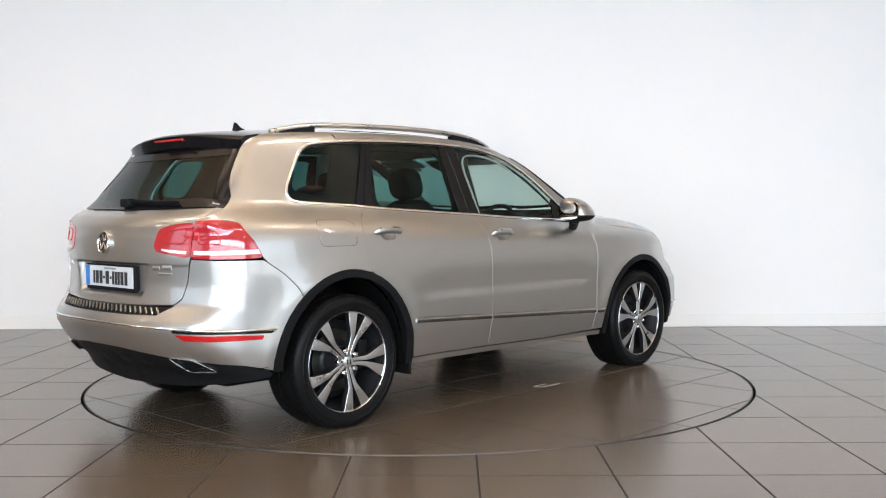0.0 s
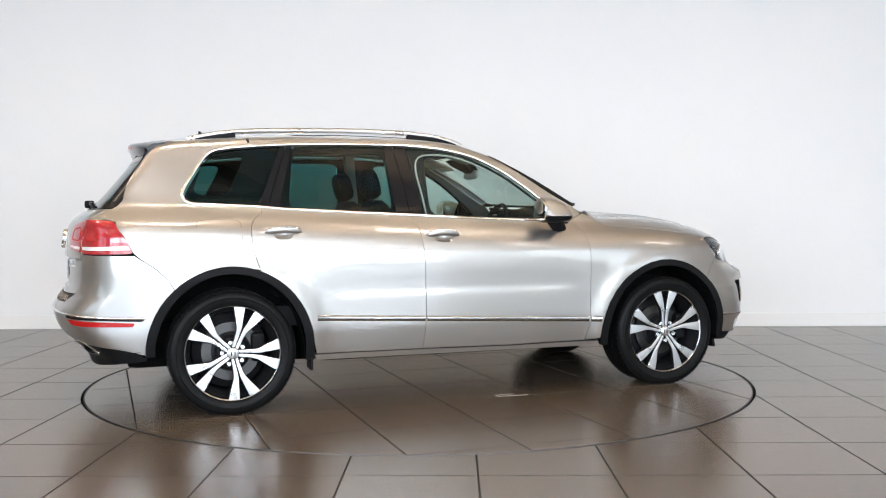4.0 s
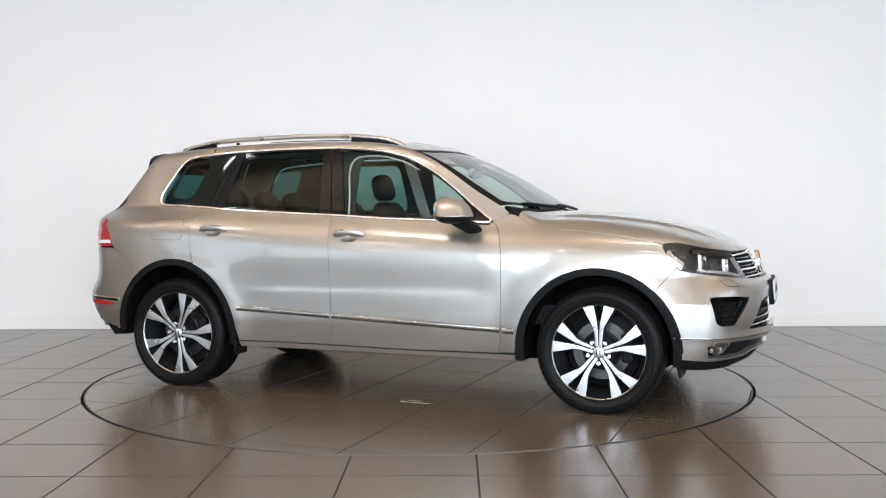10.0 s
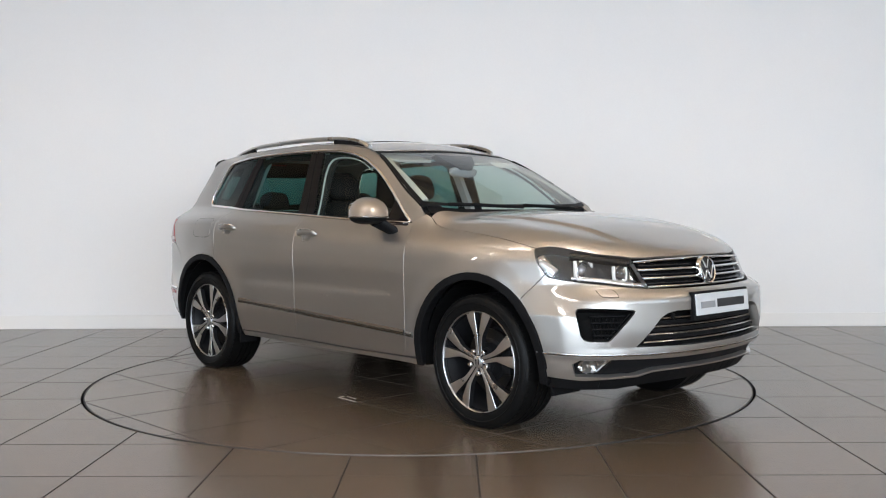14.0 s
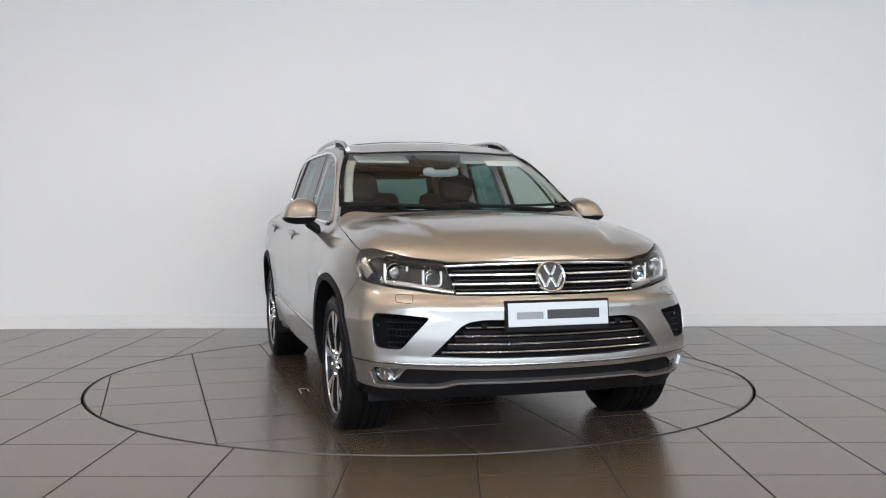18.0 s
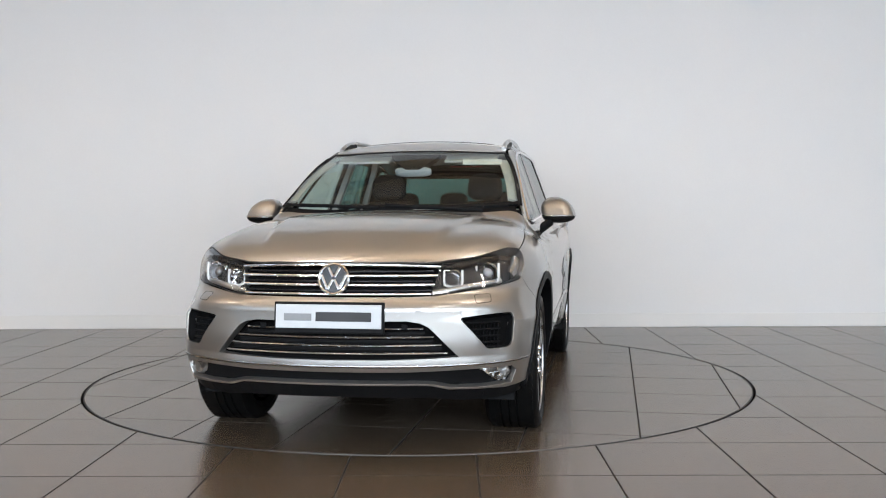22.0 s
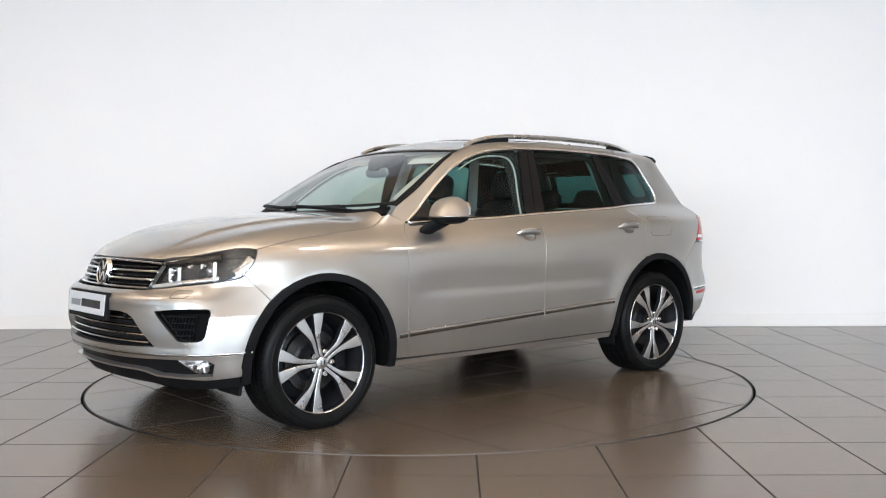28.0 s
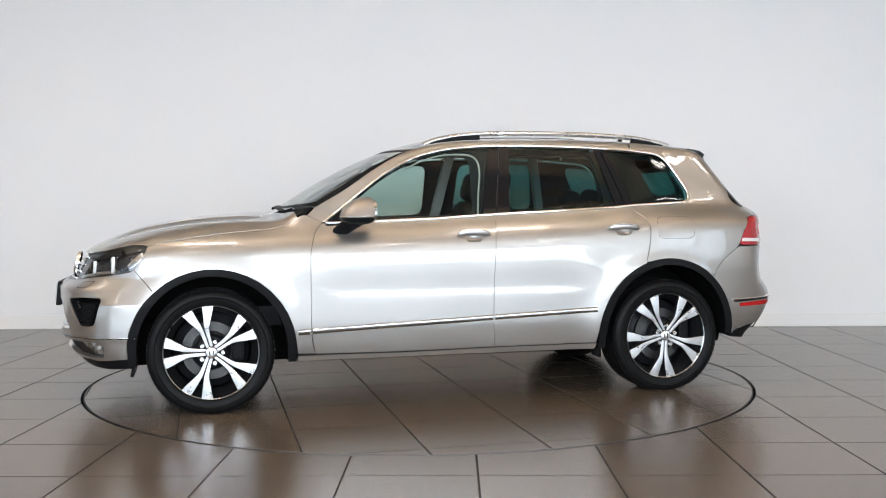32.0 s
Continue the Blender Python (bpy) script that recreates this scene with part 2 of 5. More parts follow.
def meet(o, d, far=1.9, near=0.0):
    """Where rays from inside at o along d leave the body (arrays of n x 3)."""
    o, d = np.asarray(o, float), np.asarray(d, float)
    lo, hi = np.full(len(o), near), np.full(len(o), far)
    for _ in range(36):
        mid = (lo + hi) / 2
        q = o + mid[:, None] * d
        out = body(q[:, 0], q[:, 1], q[:, 2]) > 0
        hi, lo = np.where(out, mid, hi), np.where(out, lo, mid)
    return o + ((lo + hi) / 2)[:, None] * d


def normal_at(q, e=.004):
    q = np.asarray(q, float)
    n = np.stack([body(*(q + e * np.eye(3)[i]).T) - body(*(q - e * np.eye(3)[i]).T) for i in range(3)], 1)
    return n / np.maximum(np.linalg.norm(n, axis=1), 1e-9)[:, None]


def on_side(sign):
    return (lambda u, v: meet(np.stack([u, 0 * u, v], 1), np.tile((0, sign, 0), (len(u), 1)), 1.2), lambda q: (q[0], q[2]))


def on_ring(cx):
    turn = 0 if cx > 0 else math.pi
    return (lambda u, v: meet(np.stack([0 * u + cx, 0 * u, v], 1), np.stack([np.cos(u + turn), np.sin(u + turn), 0 * u], 1)),
            lambda q: (math.remainder(math.atan2(q[1], q[0] - cx) - turn, 2 * math.pi), q[2]))


ON_TOP = (lambda u, v: meet(np.stack([u, v, 0 * u + .4], 1), np.tile((0, 0, 1.0), (len(u), 1)), 1.6), lambda q: (q[0], q[1]))
ON_FRONT, ON_REAR = on_ring(.9), on_ring(-.9)


# ---- the showroom ----
def setting(name, bm, material, label, category, parent=None):
    ob = part(name, bm, material, parent)
    ob.matrix_world = ROOM
    return tagged(ob, label, category, kind="structure")


TABLE_R, TILE, COL0, ROW0 = 2.274, .605, .3425, -.212

bm = bmesh.new()
half = 40
b = bm.verts
ring = [b.new((TABLE_R * 1.006 * math.cos(a), TABLE_R * 1.006 * math.sin(a), -.006)) for a in np.linspace(0, 2 * math.pi, 96, endpoint=False)]
corner = [b.new((x, y, -.006)) for x, y in ((ROOM_X, WALL_Y), (-ROOM_X, WALL_Y), (-ROOM_X, WINDOW_Y), (ROOM_X, WINDOW_Y))]
edges = [bm.edges.new((ring[i], ring[(i + 1) % 96])) for i in range(96)] + [bm.edges.new((corner[i], corner[(i + 1) % 4])) for i in range(4)]
bmesh.ops.triangle_fill(bm, edges=edges, use_beauty=True, normal=(0, 0, 1))
floor = setting("floor", bm, M_GROUT, "taupe stone-tiled showroom floor with dark joints", "floor")

setting("ground", box((0, -60, -.62), (400, 400, .5)), mat("asphalt", (.05, .05, .05), .9, 0, .2, 2, 60, .2), "grey asphalt ground outside the showroom", "ground")
setting("wall_back", box((0, WALL_Y + .1, ROOM_H / 2 - .1), (ROOM_X * 2 + .4, .2, ROOM_H + .2)), M_WALL, "plain white painted showroom wall", "wall")
# side walls: solid beside the turntable, with added unseen glazing towards the shop front
for side, nm in ((-1, "left"), (1, "right")):
    bm = box((side * (ROOM_X + .1), (WALL_Y - 5.1) / 2, ROOM_H / 2 - .1), (.2, WALL_Y + 5.1, ROOM_H + .2))
    add_box(bm, (side * (ROOM_X + .1), -8.05, 0), (.2, 5.9, .4))
    add_box(bm, (side * (ROOM_X + .1), -8.05, 4.4), (.2, 5.9, .8))
    setting("wall_" + nm, bm, M_SIDE if side > 0 else M_TANWALL, "off-white painted side wall" if side > 0 else "tan panelled side wall", "wall")
setting("ceiling", box((0, (WALL_Y + WINDOW_Y) / 2, ROOM_H + .1), (ROOM_X * 2 + .4, WALL_Y - WINDOW_Y + .4, .2)), M_CEIL, "tan boarded showroom ceiling", "ceiling")
bm = box((0, WALL_Y - .007, .068), (ROOM_X * 2, .014, .136), None, .004)
setting("baseboard", bm, M_SKIRT, "white painted skirting board along the wall", "baseboard")

# window wall behind the camera: sill, head, piers, frames and panes
bm = box((0, WINDOW_Y - .1, 0), (ROOM_X * 2, .2, .4))
add_box(bm, (0, WINDOW_Y - .1, 4.4), (ROOM_X * 2, .2, .8))
for s in (-1, 1):
    add_box(bm, (s * (ROOM_X - .5), WINDOW_Y - .1, 2.1), (1.0, .2, 3.8))
setting("wall_window", bm, M_WALL, "white wall round the glazed shop front", "wall")
# six shop-front bays, then four added side bays for the fill lamps
bays = [(-9 + 3.0 * (i + .5), WINDOW_Y - .1, 0, 3.0) for i in range(6)] + [(s * (ROOM_X + .1), -5.1 - 2.95 * (i + .5), 90, 2.95) for s in (-1, 1) for i in range(2)]
for i, (cx, cy, turn, w) in enumerate(bays):
    win = tagged(new("window_%d" % (i + 1)), "tall glazed shop-front or added side bay with a grey frame", "window", kind="structure")
    win.matrix_world = ROOM @ pose(cx, cy, 2.1, 0, 0, turn)
    bm = box((0, 0, 1.86), (w, .12, .08))
    add_box(bm, (0, 0, -1.86), (w, .12, .08))
    add_box(bm, (0, 0, .62), (w - .16, .08, .06))
    for s in (-1, 1):
        add_box(bm, (s * (w / 2 - .04), 0, 0), (.08, .12, 3.64))
    part("window_frame", bm, M_FRAME, win)
    for z0, z1 in ((-1.82, .59), (.65, 1.82)):
        p = part("pane", box((0, 0, (z0 + z1) / 2), (w - .16, .008, z1 - z0)), G_ROOM, win)
        p.visible_shadow = False

# ceiling beams and lamps
for i in range(6):
    ob = setting("beam_%d" % (i + 1), box((0, 1.6 - i * 2.2, ROOM_H - .12), (ROOM_X * 2, .16, .24), None, .01), M_BEAM, "brown timber ceiling beam", "beam")


def row_lamp():
    """A short hung trough with its lit diffuser, on two thin rods."""
    root = tagged(new("ceiling_light"), "short white linear light hung on two rods, lit", "ceiling light", "rows of hung lights")
    bm = bmesh.new()
    for y in (-.1, .1):
        add_box(bm, (0, y, .03), (1.0, .04, .09))
    add_box(bm, (0, 0, .07), (1.0, .17, .01))
    part("housing", bm, M_SKIRT, root)
    part("diffuser", box((0, 0, .03), (.9, .15, .012)), M_TUBE, root, "glowing diffuser")
    for x in (-.4, .4):
        part("rod", box((x, 0, .496), (.012, .012, .84)), M_STEEL, root)
    return root


# added troughs, out of view, that house the upward fill
for y, _ in FILL_TROUGHS:
    trough = tagged(new("light_trough"), "added long white trough around the unseen ceiling fill light", "ceiling light", "uplight troughs")
    trough.matrix_world = ROOM @ pose(-.8, y, LAMP_Z)
    bm = box((0, 0, 0), (13.6, .2, .02))
    for d in (-.1, .1):
        add_box(bm, (0, d, .045), (13.6, .02, .09))
    part("housing", bm, M_SKIRT, trough)
    for x in (-6, -2, 2, 6):
        part("rod", box((x, 0, .455), (.012, .012, .89)), M_STEEL, trough)
lamp = row_lamp()
lamp.matrix_world = ROOM @ pose(LAMP_COLS[0], LAMP_ROWS[0], LAMP_Z - .017)
for x, y in list(itertools.product(LAMP_COLS, LAMP_ROWS))[1:]:
    copy_thing(lamp, ROOM @ pose(x, y, LAMP_Z - .017))


# ---- panels on the car's form ----
def spot(kind, a, b, sign=1):
    """A point on the form: s (x, z) on the side, t (x, y) on top, f or r (y, z) on front or rear."""
    o, d = {"s": ((a, 0, b), (0, 1, 0)), "t": ((a, b, .4), (0, 0, 1)), "f": ((.9, a, b), (1, 0, 0)), "r": ((-.9, a, b), (-1, 0, 0))}[kind]
    q = meet([o], [d])[0]
    return (q[0], q[1] * sign, q[2])


def trace(where, specs, sign=1, n=0):
    """The outline through spots, in the flat measure of a surface; n: points a span on a smooth curve."""
    pts = [where[1](spot(k, a, b, sign)) for k, a, b in specs]
    return spline(pts, n) if n else pts


def mirror(pts):
    """Half an outline, given from the middle outwards and back, closed by its mirror image."""
    return pts + [(-u, v) for u, v in reversed(pts) if abs(u) > 1e-4]


def mirror_top(pts):
    return pts + [(u, -v) for u, v in reversed(pts) if abs(v) > 1e-4]


def shrink(pts, d):
    q = np.array(pts, float)
    area = np.sum(q[:, 0] * np.roll(q[:, 1], -1) - np.roll(q[:, 0], -1) * q[:, 1])
    a, b = q - np.roll(q, 1, 0), np.roll(q, -1, 0) - q
    na, nb = (np.stack([-v[:, 1], v[:, 0]], 1) / np.maximum(np.linalg.norm(v, axis=1), 1e-9)[:, None] for v in (a, b))
    n = na + nb
    n /= np.maximum(np.linalg.norm(n, axis=1), .5)[:, None]
    return [tuple(p) for p in q + n * d * (1 if area > 0 else -1)]


def clean(pts):
    out = []
    for p in pts:
        if not out or math.hypot(p[0] - out[-1][0], p[1] - out[-1][1]) > 1e-3:
            out.append(p)
    if math.hypot(out[0][0] - out[-1][0], out[0][1] - out[-1][1]) < 1e-3:
        out.pop()
    return out


def panel(name, outline, where, material, parent, label="", step=.035, thick=.014, off=0.0, holes=(), gap=.0017, shape=None):
    """A sheet cut to an outline and laid on the car's form, with turned-in edges."""
    bm = bmesh.new()
    edges = []
    loops = [shrink(clean(outline), gap)] + [shrink(clean(h), -gap) for h in holes]
    for lp in loops:
        vs = [bm.verts.new((u, v, 0)) for u, v in lp]
        edges += [bm.edges.new((vs[i], vs[(i + 1) % len(vs)])) for i in range(len(vs))]
    bmesh.ops.triangle_fill(bm, edges=edges, use_beauty=True, normal=(0, 0, 1))
    us, vs = [p[0] for p in loops[0]], [p[1] for p in loops[0]]
    for lo, hi, ax in ((min(us), max(us), 0), (min(vs), max(vs), 1)):
        k = max(1, int((hi - lo) / step))
        for i in range(1, k):
            c = [0, 0, 0]
            no = [0, 0, 0]
            c[ax], no[ax] = lo + (hi - lo) * i / k, 1
            bmesh.ops.bisect_plane(bm, geom=bm.verts[:] + bm.edges[:] + bm.faces[:], plane_co=c, plane_no=no, dist=1e-6)
    slant = [e for e in bm.edges if len(e.link_faces) == 2 and min(abs(e.verts[0].co[i] - e.verts[1].co[i]) for i in (0, 1)) > 1e-5]
    bmesh.ops.dissolve_edges(bm, edges=slant, use_verts=False)
    bm.verts.index_update()
    uv = np.array([v.co[:2] for v in bm.verts])
    q = where[0](uv[:, 0], uv[:, 1])
    n = normal_at(q)
    q = q + n * (off + (shape(uv[:, 0], uv[:, 1])[:, None] if shape else 0))
    if shape:
        e = .004
        qa, qb = (where[0](uv[:, 0] + e * s, uv[:, 1]) + n * (off + shape(uv[:, 0] + e * s, uv[:, 1])[:, None]) for s in (1, -1))
        qc, qd = (where[0](uv[:, 0], uv[:, 1] + e * s) + n * (off + shape(uv[:, 0], uv[:, 1] + e * s)[:, None]) for s in (1, -1))
        m = np.cross(qa - qb, qc - qd)
        m /= np.linalg.norm(m, axis=1)[:, None]
        n = m * np.sign(np.sum(m * n, 1))[:, None]
    faces = [[v.index for v in f.verts] for f in bm.faces]
    for f in faces:
        w = np.zeros(3)
        for i in range(1, len(f) - 1):
            w += np.cross(q[f[i]] - q[f[0]], q[f[i + 1]] - q[f[0]])
        if w @ n[f[0]] < 0:
            f.reverse()
    count = {}
    for f in faces:
        for a, b in zip(f, f[1:] + f[:1]):
            count[(a, b)] = 1
    rim = [(a, b) for a, b in count if (b, a) not in count]
    out = {}
    for a, b in rim:
        d = np.cross(q[b] - q[a], n[a])
        d /= max(np.linalg.norm(d), 1e-9)
        for i in (a, b):
            out[i] = out.get(i, 0) + d
    verts, norms, at = list(q), list(n), {}
    for i, d in out.items():
        d = d / max(np.linalg.norm(d), 1e-9)
        at[i] = len(verts)
        verts += [q[i], q[i] + d * .0006 - n[i] * .003, q[i] - n[i] * thick]
        m = n[i] + d
        norms += [m / np.linalg.norm(m), d, d]
    for a, b in rim:
        i, j = at[a], at[b]
        faces += [(i, i + 1, j + 1, j), (i + 1, i + 2, j + 2, j + 1)]
    bm.free()
    return mesh_ob(name, verts, faces, material, parent, label, True, norms)


def strip(name, line, where, material, parent, width=.015, high=.01, closed=False, label="", off=0.0, sink=.006):
    """A rounded bead laid on the form along a line."""
    uv = np.array(line, float)
    q = where[0](uv[:, 0], uv[:, 1])
    n = normal_at(q)
    return bead(name, q + n * off, n, material, parent, width, high, closed, label, sink)


def bead(name, q, n, material, parent, width, high, closed=False, label="", sink=.006):
    q, n = np.asarray(q, float), np.asarray(n, float)
    t = np.roll(q, -1, 0) - np.roll(q, 1, 0)
    if not closed:
        t[0], t[-1] = q[1] - q[0], q[-1] - q[-2]
    t /= np.maximum(np.linalg.norm(t, axis=1), 1e-9)[:, None]
    b = np.cross(t, n)
    b /= np.maximum(np.linalg.norm(b, axis=1), 1e-9)[:, None]
    prof = [(-.5, -sink / high if high else 0), (-.5, .35), (-.34, .8), (0, 1.0), (.34, .8), (.5, .35), (.5, -sink / high)]
    k, verts, faces = len(prof), [], []
    for i in range(len(q)):
        verts += [q[i] + b[i] * width * a + n[i] * high * c for a, c in prof]
    m = len(q)
    for i in range(m if closed else m - 1):
        j = (i + 1) % m
        faces += [(i * k + a, j * k + a, j * k + a + 1, i * k + a + 1) for a in range(k - 1)]
    if not closed:
        faces += [tuple(range(k)), tuple(reversed(range((m - 1) * k, m * k)))]
    ob = mesh_ob(name, verts, faces, material, parent, label, True)
    ob.data.set_sharp_from_angle(angle=radians(50))
    return ob


# ---- the car ----
car = tagged(new("car"), "champagne-silver metallic five-door off-road estate car on the turntable", "car")
SIDES = {1: on_side(1), -1: on_side(-1)}
BELT = [(-1.655, 1.232), (-1.279, 1.213), (-1.107, 1.198), (-.588, 1.171), (-.325, 1.159), (.046, 1.136), (.474, 1.12), (.763, 1.111)]
WINDOW_TOP = [(.764, 1.125), (.695, 1.172), (.593, 1.256), (.490, 1.337), (.386, 1.412), (.281, 1.473), (.138, 1.536), (-.043, 1.579), (-.224, 1.597), (-.405, 1.604), (-.764, 1.604), (-1.119, 1.592), (-1.295, 1.581), (-1.46, 1.563), (-1.525, 1.545), (-1.575, 1.505), (-1.634, 1.42), (-1.69, 1.33), (-1.706, 1.28), (-1.69, 1.247)]
MID = [(-.325, 1.159), (-.298, 1.075), (-.283, .953), (-.272, .745), (-.269, .534), (-.274, .43), (-.285, .33)]
FRONT_EDGE = [(.782, 1.118), (.832, 1.05), (.862, .943), (.866, .802), (.864, .516), (.857, .406), (.838, .328)]
REAR_EDGE = [(-1.255, 1.211), (-1.261, 1.178), (-1.305, 1.144), (-1.330, 1.099), (-1.333, 1.048), (-1.319, .945), (-1.289, .846)]
ARCH_R, ARCH_F = (-1.452, .36, .482, .508), (1.437, .36, .485, .49)
HOOD_CUT = [(.885, 1.164), (.93, 1.147), (.995, 1.104), (1.09, 1.081), (1.3, 1.063), (1.55, 1.034), (1.72, 1.004), (1.80, .985)]


SEAM_F = [(1.880, .852), (1.860, .829), (1.832, .797), (1.803, .764), (1.785, .744)]
SEAM_R = [(-1.985, .938), (-1.955, .918), (-1.92, .895), (-1.878, .867), (-1.84, .832), (-1.80, .790)]


def arch(a, x0, x1, n=14):
    """Points along a wheel arch from x0 to x1, over the top; beyond its ends straight down."""
    def ang(x):
        return math.acos(max(-1, min(1, (x - a[0]) / a[2])))
    return [(a[0] + a[2] * math.cos(t), a[1] + a[3] * math.sin(t)) for t in np.linspace(ang(x0), ang(x1), n)]


def cut_at(line, x):
    """The height of a line of (x, z) at x."""
    p = sorted(line)
    return float(np.interp(x, [a for a, _ in p], [b for _, b in p]))


def belt(x0, x1, lift=0.0):
    xs = [x0] + [x for x, _ in (BELT if x1 > x0 else BELT[::-1]) if min(x0, x1) < x < max(x0, x1)] + [x1]
    return [(x, cut_at(BELT, x) + lift) for x in xs]


def side_doors(s):
    where = SIDES[s]
    low = [(.838, .328), (.3, .322), (-.285, .33)]
    d = panel("front_door", belt(-.325, .782) + spline(FRONT_EDGE, 4) + low[1:] + spline(MID, 4)[::-1], where, PAINT, car, holes=[cup_line(-.257, -.038, 1.032)])
    handle(d, s, -.257, -.038, 1.032)
    strip("chrome_strip", [(x, .519 - .05 * (x + .27) / 1.13) for x in np.linspace(-.262, .857, 34)], where, M_STRIP, d, .034, .009, label="satin chrome strip")
    d2 = panel("rear_door", spline(MID, 4) + [(-.6, .33), (-.955, .333)] + arch(ARCH_R, -.972, -1.289) + spline(REAR_EDGE, 4)[::-1] + belt(-1.255, -.325), where, PAINT, car, holes=[cup_line(-1.257, -1.036, 1.063)])
    handle(d2, s, -1.257, -1.036, 1.063)
    strip("chrome_strip", [(x, .519 - .05 * (x + .27) / 1.13) for x in np.linspace(-.955, -.276, 24)], where, M_STRIP, d2, .034, .009, label="satin chrome strip")
    panel("sill", [(.94, .318), (.94, .284), (-.95, .288), (-.965, .325), (-.285, .322), (.3, .314)], where, PAINT, car, "metallic sill below the doors", .08, .04, -.008)


def cup_line(x0, x1, z):
    cx = (x0 + x1) / 2
    return rounded([(cx - .068, z + .012), (cx + .068, z + .012), (cx + .046, z - .042), (cx - .046, z - .042)], .035)


def handle(door, s, x0, x1, z):
    """A pull handle: a tapered bar standing off the door over a shallow cup."""
    where = SIDES[s]
    ts = np.linspace(0, 1, 17)
    q = where[0](x0 + (x1 - x0) * ts, z + .005 * np.sin(ts * math.pi))
    n = normal_at(q)
    lift = .026 * np.sin(ts * math.pi) ** .45
    fat = np.maximum(1 - np.abs(2 * ts - 1) ** 5, .02) ** .5
    turn = np.linspace(0, 2 * math.pi, 14, endpoint=False)
    verts = [q[i] + n[i] * (lift[i] + .011 * fat[i] * math.sin(a)) + np.array([0, 0, .020 * fat[i] * math.copysign(abs(math.cos(a)) ** .8, math.cos(a))]) for i in range(17) for a in turn]
    faces = [(i * 14 + k, (i + 1) * 14 + k, (i + 1) * 14 + (k + 1) % 14, i * 14 + (k + 1) % 14) for i in range(16) for k in range(14)]
    ob = mesh_ob("handle", verts, faces, PAINT, door, "body-coloured pull handle", True)
    bead("handle_strip", (q + n * (lift + .008)[:, None])[2:-2] + np.array([0, 0, .013]), n[2:-2], M_SATIN, ob, .007, .004, label="chrome edge")
    cx = (x0 + x1) / 2
    panel("handle_cup", cup_line(x0, x1, z), where, PAINT, door, step=.012, thick=.004, off=-.001, gap=-.001,
          shape=lambda u, v: -.024 * np.clip(1 - ((u - cx) / .07) ** 2, 0, 1) * np.clip(1 - ((v - z + .012) / .034) ** 2, 0, 1))


# the edge between tailgate and rear wing: half width and height
def roof_y(x):
    """Half width at which the roof panel meets the body side."""
    return .60 - .036 * max(0.0, min(1.0, (-x - .7) / 1.05)) ** 1.3


GATE_EDGE = [(.716, 1.14), (.718, 1.205), (.690, 1.265), (.655, 1.335), (.625, 1.40), (.603, 1.46), (.586, 1.52), (.572, 1.575)]


